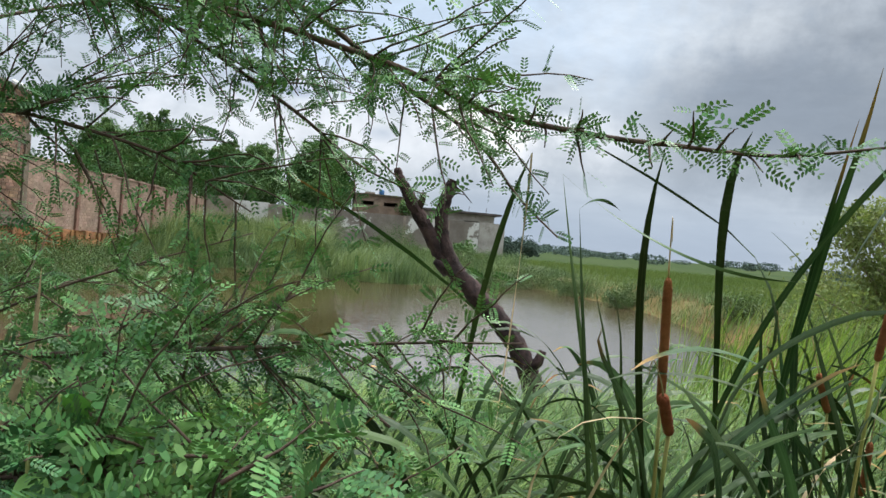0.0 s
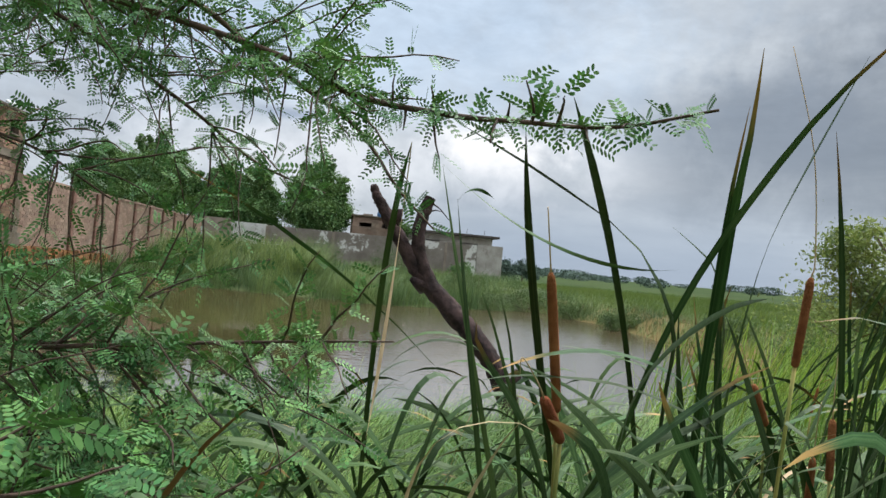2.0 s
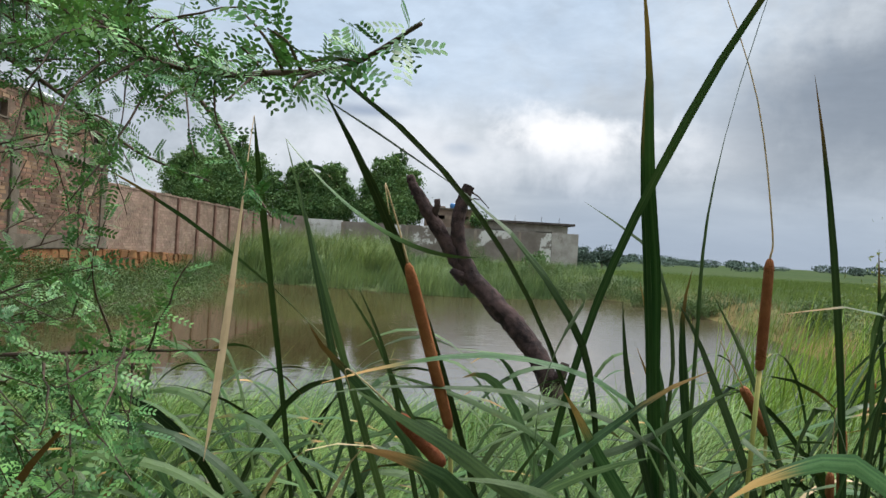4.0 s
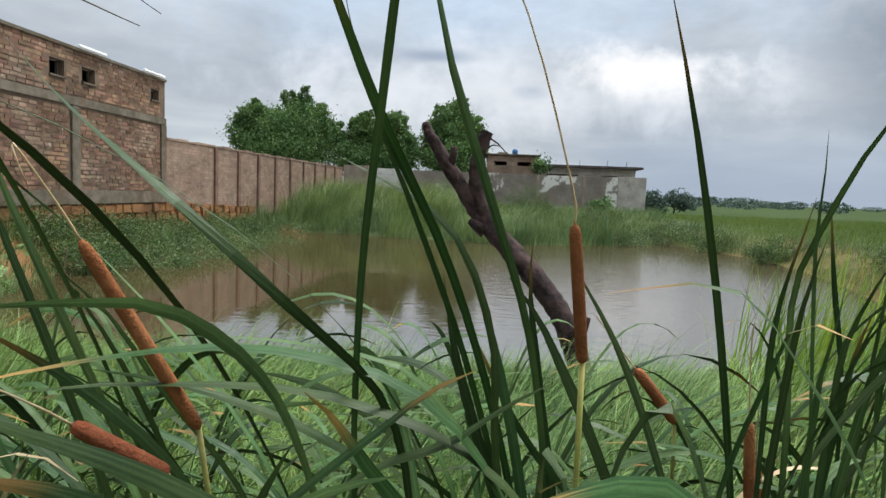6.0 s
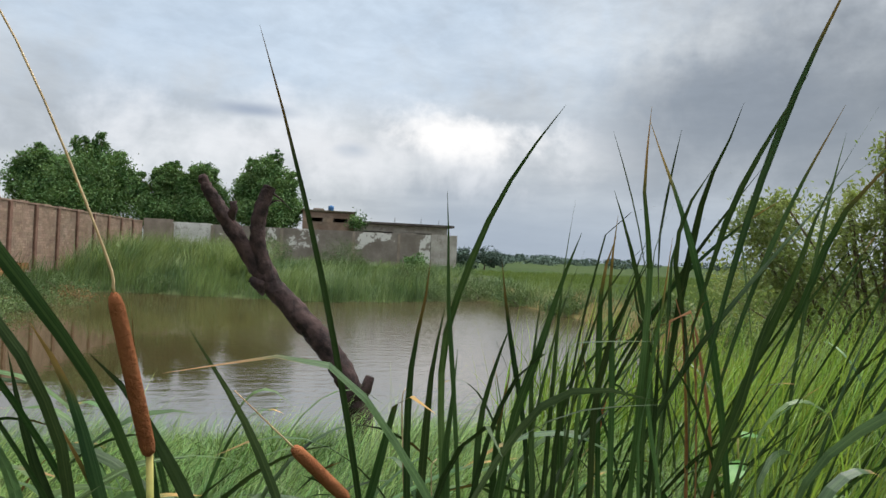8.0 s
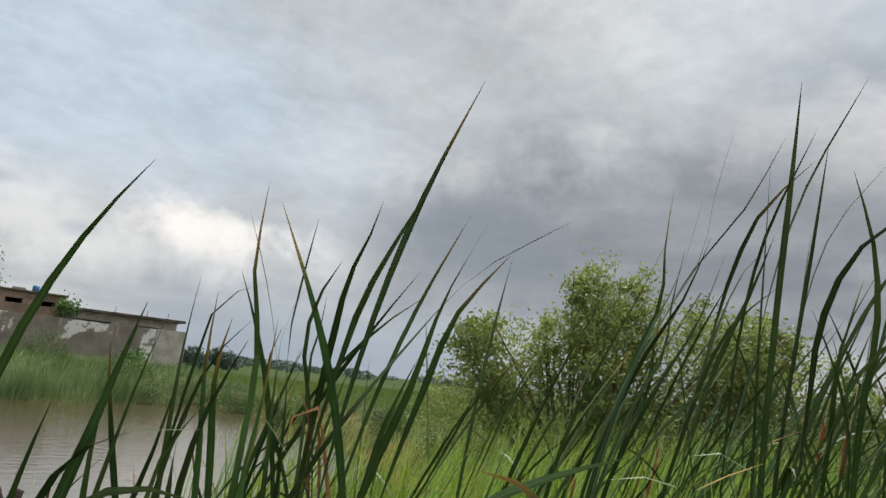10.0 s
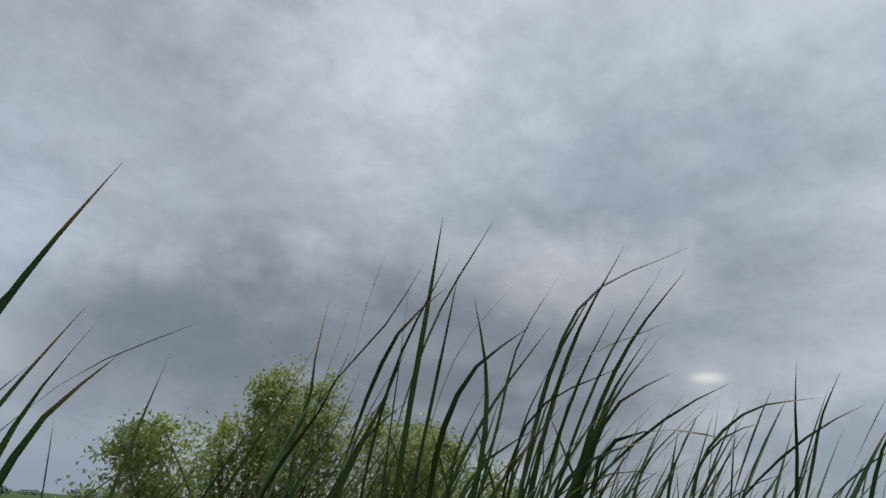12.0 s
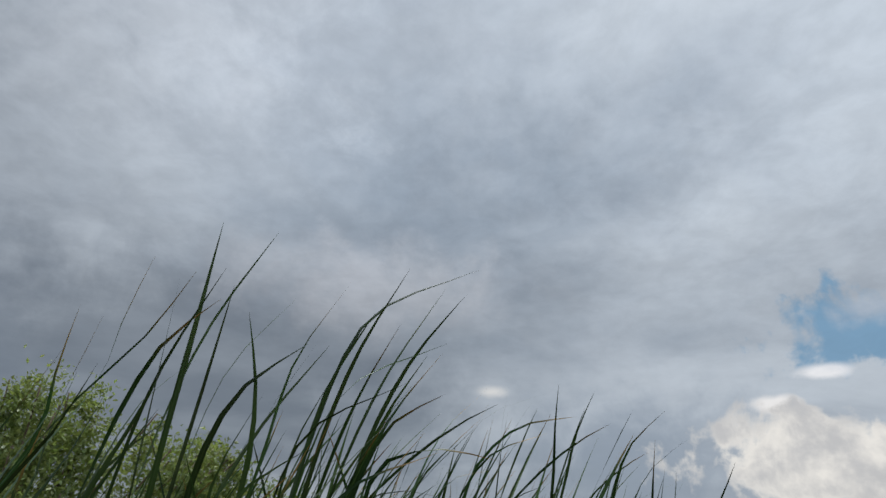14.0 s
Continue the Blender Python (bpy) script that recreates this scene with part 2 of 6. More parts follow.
def ground_patches(N, vec, col):
    p = N.add("ShaderNodeSeparateXYZ", vec).outputs
    wav = N.math("MULTIPLY", N.math("SUBTRACT", N.noise(vec, 0.25, 4.0, 0.6), 0.5), 6.0)
    px, py = N.math("ADD", p[0], wav), N.math("ADD", p[1], wav)
    field = N.math("MULTIPLY", N.smooth(px, 8.5, 11.5), N.smooth(py, -40.0, -30.0))
    crop = N.mix(N.smooth(N.noise(vec, 0.035, 5.0, 0.6), 0.40, 0.62), (0.023, 0.043, 0.009), (0.036, 0.055, 0.013))
    crop = N.mix(N.math("MULTIPLY", N.smooth(N.noise(vec, 3.0, 4.0, 0.7), 0.45, 0.8), 0.5), crop, (0.026, 0.055, 0.009))
    crop = N.mix(N.smooth(py, 12.0, 3.0), crop, N.mix(N.noise(vec, 0.8, 4.0, 0.6), (0.022, 0.050, 0.010), (0.040, 0.078, 0.016)))
    col = N.mix(field, col, crop)
    rim = N.math("MULTIPLY", N.smooth(px, 6.2, 8.0), N.math("MULTIPLY", N.smooth(px, 12.5, 9.0), N.math("MULTIPLY", N.smooth(py, 10.5, 12.5), N.smooth(py, 30.0, 22.0))))
    col = N.mix(N.math("MULTIPLY", rim, 0.85), col, N.mix(N.noise(vec, 2.5, 4.0, 0.7), (0.17, 0.100, 0.042), (0.125, 0.120, 0.038)))
    cut = N.math("MULTIPLY", N.math("MULTIPLY", N.smooth(p[0], 4.6, 5.6), N.smooth(p[0], 8.4, 6.8)), N.math("MULTIPLY", N.smooth(py, 7.5, 10.0), N.smooth(py, 20.0, 16.0)))
    col = N.mix(N.math("MULTIPLY", cut, 0.9), col, N.mix(N.smooth(N.noise(vec, 4.0, 4.0, 0.7), 0.35, 0.65), (0.080, 0.044, 0.020), (0.185, 0.092, 0.038)))
    rust = N.math("MULTIPLY", N.smooth(px, -6.4, -7.8), N.smooth(py, 24.0, 20.0))
    return N.mix(N.math("MULTIPLY", rust, 0.8), col, (0.22, 0.105, 0.045))


GROUND = surface("soil_and_turf", (0.028, 0.038, 0.017), (0.066, 0.086, 0.032), 0.8, 0.95, 0.6, 14.0, ground_patches, spec=0.1)
BRICK = surface("sun_baked_brick", (0.092, 0.058, 0.038), (0.212, 0.124, 0.079), 1.3, 0.9, 0.5, 60.0, brick_stain, island=0.75, spec=0.12)
BRICK_ONE = surface("sun_baked_brick_single", (0.092, 0.058, 0.038), (0.212, 0.124, 0.079), 1.3, 0.9, 0.5, 60.0, brick_stain, own=0.75, spec=0.12)
PALE_BRICK = surface("weathered_wall_brick", (0.168, 0.116, 0.084), (0.255, 0.182, 0.136), 1.2, 0.95, 0.4, 40.0, brick_stain, island=0.35, spec=0.1)
JOINT = surface("dark_brick_joint", (0.090, 0.064, 0.045), (0.150, 0.110, 0.080), 3.0, 0.95, 0.4, 50.0, spec=0.1)
MORTAR = surface("grey_mortar", (0.140, 0.104, 0.076), (0.210, 0.160, 0.120), 3.0, 0.95, 0.4, 50.0, spec=0.1)
CONCRETE = surface("rough_concrete", (0.078, 0.068, 0.050), (0.150, 0.128, 0.098), 2.5, 0.9, 0.6, 24.0, earth_stain, spec=0.15)
PIER = surface("red_brown_pier", (0.115, 0.066, 0.048), (0.175, 0.104, 0.076), 3.0, 0.9, 0.4, 40.0, spec=0.15)
FOOTING = surface("orange_stone", (0.115, 0.060, 0.028), (0.235, 0.112, 0.047), 2.2, 0.95, 0.8, 16.0, earth_stain, own=0.28, spec=0.1)
PLASTER = surface("flaking_grey_plaster", (0.150, 0.126, 0.106), (0.235, 0.205, 0.176), 1.1, 0.9, 0.3, 12.0, white_streaks, spec=0.15)
WHITEWASH = surface("old_whitewash", (0.400, 0.385, 0.360), (0.560, 0.545, 0.515), 1.2, 0.9, 0.3, 14.0, lime_wear, spec=0.15)
BLOCK = surface("dull_block_plaster", (0.190, 0.152, 0.120), (0.280, 0.232, 0.190), 1.5, 0.9, 0.3, 16.0, spec=0.15)
SHED_WALL = surface("faded_lime_plaster", (0.270, 0.245, 0.215), (0.400, 0.370, 0.335), 1.4, 0.9, 0.3, 14.0, lime_wear, spec=0.15)
SLAB = surface("dark_roof_slab", (0.055, 0.046, 0.040), (0.105, 0.090, 0.080), 2.0, 0.85, 0.3, 20.0, spec=0.2)
PIPE = surface("white_plastic_pipe", (0.70, 0.71, 0.72), (0.78, 0.78, 0.78), 8.0, 0.45, 0.05, 30.0)
DARK = surface("dim_room_plaster", (0.10, 0.085, 0.07), (0.14, 0.12, 0.10), 2.0, 0.95, 0.2, 20.0)
BARK = surface("dead_wood_bark", (0.012, 0.008, 0.008), (0.062, 0.038, 0.034), 9.0, 0.9, 0.9, 26.0, spec=0.2)
TWIG = surface("thorny_twig_bark", (0.045, 0.030, 0.022), (0.100, 0.065, 0.045), 12.0, 0.85, 0.4, 60.0)
LIVE_BARK = surface("tree_bark", (0.080, 0.060, 0.040), (0.150, 0.115, 0.080), 4.0, 0.9, 0.6, 20.0)
LEAFLET = surface("feathery_leaflet", (0.042, 0.120, 0.039), (0.124, 0.252, 0.072), 4.0, 0.5, 0.0, 50.0, island=0.8, translucent=0.10)
OVAL_LEAF = surface("broad_weed_leaf", (0.060, 0.160, 0.040), (0.150, 0.310, 0.070), 4.0, 0.5, 0.0, 50.0, own=0.6, translucent=0.25)
REED = surface("cattail_leaf", (0.018, 0.044, 0.013), (0.056, 0.098, 0.027), 3.0, 0.50, 0.10, 90.0, blade_tip, own=0.9, translucent=0.06, spec=0.24)
REED_MANY = surface("reed_mass_leaf", (0.100, 0.182, 0.034), (0.270, 0.370, 0.080), 2.0, 0.5, 0.0, 60.0, island=0.9, translucent=0.30)
DRY = surface("dry_leaf", (0.400, 0.295, 0.170), (0.560, 0.430, 0.265), 8.0, 0.7, 0.2, 60.0, own=0.4, translucent=0.2)
RUSTY = surface("withered_orange_leaf", (0.230, 0.105, 0.038), (0.320, 0.175, 0.066), 8.0, 0.7, 0.2, 60.0, own=0.4, translucent=0.2)
SPIKE = surface("cattail_spike_felt", (0.215, 0.070, 0.030), (0.345, 0.130, 0.058), 14.0, 0.95, 0.6, 180.0, spec=0.1, own=0.3)
STALK = surface("cattail_stalk", (0.150, 0.190, 0.045), (0.320, 0.270, 0.080), 4.0, 0.5, 0.1, 60.0, own=0.4)
GRASS = surface("lush_long_grass", (0.040, 0.092, 0.018), (0.172, 0.260, 0.066), 0.9, 0.45, 0.0, 40.0, island=1.3, translucent=0.14)
FAR_GRASS = surface("bank_reeds", (0.042, 0.086, 0.029), (0.172, 0.230, 0.085), 0.45, 0.6, 0.0, 40.0, island=0.5, translucent=0.25)
CROP = surface("young_crop", (0.088, 0.142, 0.026), (0.134, 0.182, 0.040), 0.2, 0.6, 0.0, 40.0, island=0.4, translucent=0.3)
MOUND = surface("pale_tall_grass", (0.062, 0.110, 0.040), (0.235, 0.288, 0.115), 0.9, 0.6, 0.0, 40.0, island=0.6, translucent=0.25)
STRAW = surface("dry_bank_grass", (0.118, 0.078, 0.030), (0.190, 0.128, 0.048), 0.8, 0.7, 0.0, 40.0, island=0.4, translucent=0.2)
TREE_LEAF = surface("broad_tree_leaf", (0.042, 0.096, 0.032), (0.140, 0.225, 0.082), 1.1, 0.6, 0.0, 40.0, island=0.6, translucent=0.2, spec=0.12)
DRUM = surface("blue_plastic", (0.030, 0.110, 0.260), (0.050, 0.150, 0.320), 6.0, 0.45, 0.05, 30.0)
WEED = surface("bank_weed_leaf", (0.044, 0.082, 0.026), (0.105, 0.152, 0.050), 0.8, 0.6, 0.0, 40.0, island=0.5, translucent=0.25)
BUSH_LEAF = surface("yellow_green_bush_leaf", (0.116, 0.158, 0.056), (0.245, 0.292, 0.108), 0.9, 0.5, 0.0, 40.0, island=0.7, translucent=0.45)
# haze of distance is painted into this greyer, bluer leaf colour
HAZED_LEAF = surface("hazed_tree_leaf", (0.070, 0.102, 0.082), (0.105, 0.140, 0.112), 0.05, 0.9, 0.0, 10.0, island=0.25, spec=0.05)


def water_material():
    m = bpy.data.materials.new("still_pond_water")
    m.use_nodes = True
    N = Nodes(m.node_tree)
    vec = N.add("ShaderNodeTexCoord").outputs["Object"]
    silt = N.noise(vec, 0.25, 3.0, 0.5)
    place = N.add("ShaderNodeSeparateXYZ", vec).outputs
    wind = N.smooth(N.math("ADD", place[0], N.math("MULTIPLY", N.math("SUBTRACT", N.noise(vec, 0.5, 4.0, 0.6), 0.5), 3.0)), -2.2, 0.6)
    b = N.add("ShaderNodeBsdfPrincipled")
    N.put(b, "Base Color", N.mix(silt, (0.040, 0.028, 0.012), (0.056, 0.041, 0.019)))
    N.put(b, "Roughness", N.math("ADD", 0.02, N.math("MULTIPLY", wind, 0.10)))
    N.put(b, "IOR", 3.0)
    N.put(b, "Specular IOR Level", 0.9)
    stretch = N.add("ShaderNodeVectorMath", vec, (0.8, 1.5, 1.0), operation="MULTIPLY").outputs[0]
    rip = N.math("ADD", N.noise(stretch, 3.6, 3.0, 0.5), N.math("MULTIPLY", N.noise(stretch, 9.0, 2.0, 0.5), 0.35))
    calm = N.smooth(N.noise(vec, 0.35, 2.0, 0.5), 0.35, 0.65, 0.35, 1.0)
    bp = N.add("ShaderNodeBump")
    N.put(bp, "Strength", N.math("ADD", N.math("MULTIPLY", calm, 0.040), N.math("MULTIPLY", wind, 0.12)))
    N.put(bp, "Distance", 0.05)
    N.put(bp, "Height", rip)
    N.put(b, "Normal", bp.outputs[0])
    N.add("ShaderNodeOutputMaterial", b.outputs[0])
    return m


WATER = water_material()


# ---- mesh helpers ----
def mesh_of(name, verts, faces, material, smooth=False):
    me = bpy.data.meshes.new(name)
    verts = np.asarray(verts, dtype=np.float32).reshape(-1, 3)
    if isinstance(faces, np.ndarray):
        k = faces.shape[1]
        me.vertices.add(len(verts))
        me.vertices.foreach_set("co", verts.ravel())
        me.loops.add(faces.size)
        me.loops.foreach_set("vertex_index", faces.astype(np.int32).ravel())
        me.polygons.add(len(faces))
        me.polygons.foreach_set("loop_start", np.arange(0, faces.size, k, dtype=np.int32))
        me.update(calc_edges=True)
        me.validate()
    else:
        me.from_pydata(verts.tolist(), [], faces)
    if smooth:
        me.polygons.foreach_set("use_smooth", np.ones(len(me.polygons), dtype=bool))
    me.materials.append(material)
    return me


def hang(ob, parent):
    ob.parent = parent
    return ob


def part(name, me, parent, label="", at=(0, 0, 0)):
    ob = hang(new(name, me), parent)
    ob.location = at
    return tagged(ob, label) if label else ob


def holder(name, x, y, z, turn=0.0):
    ob = new(name)
    ob.empty_display_size = 0.1
    ob.matrix_basis = pose(x, y, z, 0, 0, turn)
    return ob


BOX_FACES = [(0, 3, 2, 1), (4, 5, 6, 7), (0, 1, 5, 4), (1, 2, 6, 5), (2, 3, 7, 6), (3, 0, 4, 7)]


def box_verts(x0, x1, y0, y1, z0, z1):
    return [(x0, y0, z0), (x1, y0, z0), (x1, y1, z0), (x0, y1, z0), (x0, y0, z1), (x1, y0, z1), (x1, y1, z1), (x0, y1, z1)]


def box(name, x0, x1, y0, y1, z0, z1, material, bevel=0.0):
    bm = bmesh.new()
    vs = [bm.verts.new(v) for v in box_verts(x0, x1, y0, y1, z0, z1)]
    for f in BOX_FACES:
        bm.faces.new([vs[i] for i in f])
    if bevel:
        bmesh.ops.bevel(bm, geom=bm.edges[:], offset=bevel, segments=2, affect="EDGES")
    me = bpy.data.meshes.new(name)
    bm.to_mesh(me)
    bm.free()
    me.materials.append(material)
    return me


def boxes(name, items, material):
    """Many small boxes in one mesh: rows of x0, x1, y0, y1, z0, z1."""
    verts = np.array([box_verts(*b) for b in items]).reshape(-1, 3)
    faces = (np.array(BOX_FACES)[None] + 8 * np.arange(len(items))[:, None, None]).reshape(-1, 4)
    me = mesh_of(name, verts, faces, material)
    me.polygons.foreach_set("use_smooth", np.zeros(len(me.polygons), dtype=bool))
    return me


def tube(points, radii, sides=8, knots=0.0, seed=0):
    """Verts and quads of a round limb through points."""
    rng = np.random.default_rng(seed)
    pts = np.array(points, float)
    verts, faces = [], []
    for i, p in enumerate(pts):
        t = pts[min(i + 1, len(pts) - 1)] - pts[max(i - 1, 0)]
        t /= np.linalg.norm(t) + 1e-9
        a = np.cross(t, (0.31, 0.95, 0.05))
        a /= np.linalg.norm(a) + 1e-9
        b = np.cross(t, a)
        for k in range(sides):
            w = 2 * math.pi * k / sides
            r = radii[i] * (1 + knots * rng.uniform(-1, 1))
            verts.append(p + r * (math.cos(w) * a + math.sin(w) * b))
    n = len(pts)
    for i in range(n - 1):
        for k in range(sides):
            j = (k + 1) % sides
            faces.append((i * sides + k, i * sides + j, (i + 1) * sides + j, (i + 1) * sides + k))
    faces.append(tuple(range(sides))[::-1])
    faces.append(tuple((n - 1) * sides + k for k in range(sides)))
    return verts, faces


def spline(points, per=6):
    """A smooth line through a few points."""
    p = [Vector(q) for q in points]
    p = [2 * p[0] - p[1]] + p + [2 * p[-1] - p[-2]]
    out = []
    for i in range(1, len(p) - 2):
        for k in range(per):
            s = k / per
            out.append(0.5 * (2 * p[i] + (p[i + 1] - p[i - 1]) * s + (2 * p[i - 1] - 5 * p[i] + 4 * p[i + 1] - p[i + 2]) * s * s + (3 * p[i] - p[i - 1] - 3 * p[i + 1] + p[i + 2]) * s ** 3))
    out.append(p[-2])
    return [tuple(q) for q in out]


def smooth_line(points, n):
    """n + 1 places at even distances along a smooth line through points that may lie far apart and close together."""
    p = np.array(points, float)
    k = np.concatenate([[0.0], np.cumsum(np.linalg.norm(np.diff(p, axis=0), axis=1))])
    slope = np.gradient(p, k, axis=0)
    u = np.linspace(0, k[-1], 8 * n + 1)
    i = np.clip(np.searchsorted(k, u, side="right") - 1, 0, len(k) - 2)
    h = (k[i + 1] - k[i])[:, None]
    t = (u - k[i])[:, None] / h
    q = (2 * t ** 3 - 3 * t ** 2 + 1) * p[i] + (t ** 3 - 2 * t ** 2 + t) * h * slope[i] + (3 * t ** 2 - 2 * t ** 3) * p[i + 1] + (t ** 3 - t ** 2) * h * slope[i + 1]
    d = np.concatenate([[0.0], np.cumsum(np.linalg.norm(np.diff(q, axis=0), axis=1))])
    even = np.linspace(0, d[-1], n + 1)
    return [tuple(float(np.interp(e, d, q[:, a])) for a in range(3)) for e in even]


def blades(base, azim, length, width, tilt, bend, segs=5, rng=None):
    """Many grass blades as quad strips. Angles in radians; tilt from upright, bend added towards the tip."""
    n = len(base)
    s = np.linspace(0, 1, segs + 1)
    theta = tilt[:, None] + bend[:, None] * s[None] ** 1.3
    step = length[:, None] / segs
    hor = np.concatenate([np.zeros((n, 1)), np.cumsum(np.sin(theta[:, :-1]) * step, 1)], 1)
    ver = np.concatenate([np.zeros((n, 1)), np.cumsum(np.cos(theta[:, :-1]) * step, 1)], 1)
    mid = np.stack([base[:, 0:1] + hor * np.sin(azim)[:, None], base[:, 1:2] + hor * np.cos(azim)[:, None], base[:, 2:3] + ver], -1)
    spin = azim + math.pi / 2 + rng.uniform(-0.9, 0.9, n)
    side = np.stack([np.sin(spin), np.cos(spin), np.zeros(n)], -1)
    w = width[:, None] * 0.5 * np.maximum(1 - s ** 2.2, 0.04)[None] * (0.55 + 0.45 * np.minimum(s * 4, 1))[None]
    left = mid - side[:, None] * w[..., None]
    right = mid + side[:, None] * w[..., None]
    verts = np.stack([left, right], 2).reshape(-1, 3)
    i = np.arange(n)[:, None] * (segs + 1) * 2 + np.arange(segs)[None] * 2
    faces = np.stack([i, i + 1, i + 3, i + 2], -1).reshape(-1, 4)
    return verts, faces


def leaf_cards(centres, size, rng, long=1.6, hang_down=0.0):
    """Many small rhombic leaves with a fold, at random turns."""
    n = len(centres)
    a = rng.normal(size=(n, 3))
    a[:, 2] -= hang_down
    a /= np.linalg.norm(a, axis=1, keepdims=True)
    b = np.cross(a, rng.normal(size=(n, 3)))
    b /= np.linalg.norm(b, axis=1, keepdims=True)
    c = np.cross(a, b)
    s = (size * rng.uniform(0.6, 1.3, n))[:, None]
    q = np.stack([centres - a * s * long * 0.5, centres - b * s * 0.5 + c * s * 0.12, centres + a * s * long * 0.5, centres + b * s * 0.5 + c * s * 0.12], 1)
    return q.reshape(-1, 3), np.arange(4 * n).reshape(-1, 4)


# ---- ground, pond ----
POND = [(-5.4, 6.1), (-3.0, 5.9), (0.0, 6.0), (2.0, 6.2), (3.3, 6.7), (4.4, 7.7), (5.7, 9.5), (6.8, 11.8), (7.6, 14.5), (8.1, 17.0), (8.3, 20.0), (7.6, 24.2),
        (6.2, 25.6), (3.6, 22.6), (0.5, 22.2), (-2.5, 23.2), (-5.4, 24.4), (-7.5, 22.6), (-7.9, 17.2), (-7.3, 11.0), (-6.4, 8.2)]


def pond_distance(x, y):
    """Metres outside the pond's rim; negative within."""
    p = np.array(POND)
    q = np.roll(p, -1, 0)
    d = np.full(x.shape, 1e9)
    inside = np.zeros(x.shape, bool)
    for (ax, ay), (bx, by) in zip(p, q):
        ex, ey = bx - ax, by - ay
        t = np.clip(((x - ax) * ex + (y - ay) * ey) / (ex * ex + ey * ey), 0, 1)
        d = np.minimum(d, np.hypot(x - ax - t * ex, y - ay - t * ey))
        cross = (ay > y) != (by > y)
        inside ^= cross & (x < (bx - ax) * (y - ay) / (by - ay + 1e-12) + ax)
    return np.where(inside, -d, d)


def step(x, lo, hi):
    t = np.clip((x - lo) / (hi - lo), 0, 1)
    return t * t * (3 - 2 * t)


def ground_height(x, y):
    x, y = np.asarray(x, float), np.asarray(y, float)
    sd = pond_distance(x, y)
    near = 0.06 + 0.13 * step(sd, 1.0, 3.5)
    right = 0.50 * step(x, 6.2, 8.6) * step(y, 7.0, 13.0)
    far = 0.80 * step(y, 20.0, 33.0)
    left = 0.62 * step(x, -6.8, -8.3) * step(y, 6.0, 11.0)
    top = np.maximum(np.maximum(near, right), np.maximum(far, left))
    top = np.where(x > 10, np.minimum(top, 0.62), top)
    bumps = 0.05 * np.sin(x * 1.7 + 0.6 * y) * np.sin(y * 1.3 - 0.4 * x) + 0.03 * np.sin(3.7 * x) * np.sin(4.1 * y)
    rise = step(sd, 0.0, 1.3)
    fade = np.clip(1 - np.hypot(x, y - 15) / 120, 0, 1)
    return np.where(sd > 0, -0.02 + (top + bumps * fade + 0.02) * rise, -0.02 - 0.5 * step(-sd, 0.0, 1.5))


def axis(a, b, fine, reach):
    inner = np.arange(a, b, fine)
    out, d = [], fine
    at = b
    while at < reach:
        out.append(at)
        d *= 1.22
        at += d
    out.append(reach)
    back, d, at = [], fine, a
    while at > -reach:
        d *= 1.22
        at -= d
        back.append(max(at, -reach))
    return np.array(back[::-1] + list(inner) + out)


gx, gy = axis(-13, 14, 0.30, 3000), axis(-4, 40, 0.30, 3000)
mx, my = np.meshgrid(gx, gy)
mz = ground_height(mx, my)
ni, nj = len(gx), len(gy)
cell = (np.arange(nj - 1)[:, None] * ni + np.arange(ni - 1)[None]).ravel()
ground = new("ground", mesh_of("ground", np.stack([mx, my, mz], -1), np.stack([cell, cell + 1, cell + ni + 1, cell + ni], -1), GROUND, True))
tagged(ground, "grassy earth banks and a wide flat green crop field", "ground", kind="structure")

wxs, wys = np.meshgrid(np.linspace(-10, 9, 40), np.linspace(4.5, 26, 44))
wi = (np.arange(43)[:, None] * 40 + np.arange(39)[None]).ravel()
water = new("water", mesh_of("water", np.stack([wxs, wys, np.zeros_like(wxs)], -1), np.stack([wi, wi + 1, wi + 41, wi + 40], -1), WATER, True))
tagged(water, "still brown pond water mirroring the cloudy sky", "water", kind="structure")


# ---- brick building on the left shore ----
def in_hole(u0, u1, z0, z1, holes):
    return any(u1 > a - 0.02 and u0 < b + 0.02 and z1 > c - 0.02 and z0 < d + 0.02 for a, b, c, d in holes)


def slab_with_holes(name, face, back, u0, u1, z0, z1, holes, material):
    """A wall slab along y between two x planes, with openings right through."""
    us = sorted({u0, u1, *[h[0] for h in holes], *[h[1] for h in holes]})
    zs = sorted({z0, z1, *[h[2] for h in holes], *[h[3] for h in holes]})
    nu, nz = len(us), len(zs)
    verts = [(x, u, z) for x in (face, back) for u in us for z in zs]

    def solid(i, k):
        if not (0 <= i < nu - 1 and 0 <= k < nz - 1):
            return False
        a, b, c, d = us[i], us[i + 1], zs[k], zs[k + 1]
        return not any(a >= h[0] and b <= h[1] and c >= h[2] and d <= h[3] for h in holes)

    def at(side, i, k):
        return side * nu * nz + i * nz + k

    faces = []
    for i in range(nu - 1):
        for k in range(nz - 1):
            if not solid(i, k):
                continue
            faces.append((at(0, i, k), at(0, i + 1, k), at(0, i + 1, k + 1), at(0, i, k + 1)))
            faces.append((at(1, i, k), at(1, i, k + 1), at(1, i + 1, k + 1), at(1, i + 1, k)))
            for di, dk, p, q in ((-1, 0, (i, k), (i, k + 1)), (1, 0, (i + 1, k + 1), (i + 1, k)), (0, -1, (i + 1, k), (i, k)), (0, 1, (i, k + 1), (i + 1, k + 1))):
                if not solid(i + di, k + dk):
                    faces.append((at(0, *p), at(0, *q), at(1, *q), at(1, *p)))
    return mesh_of(name, verts, faces, material)


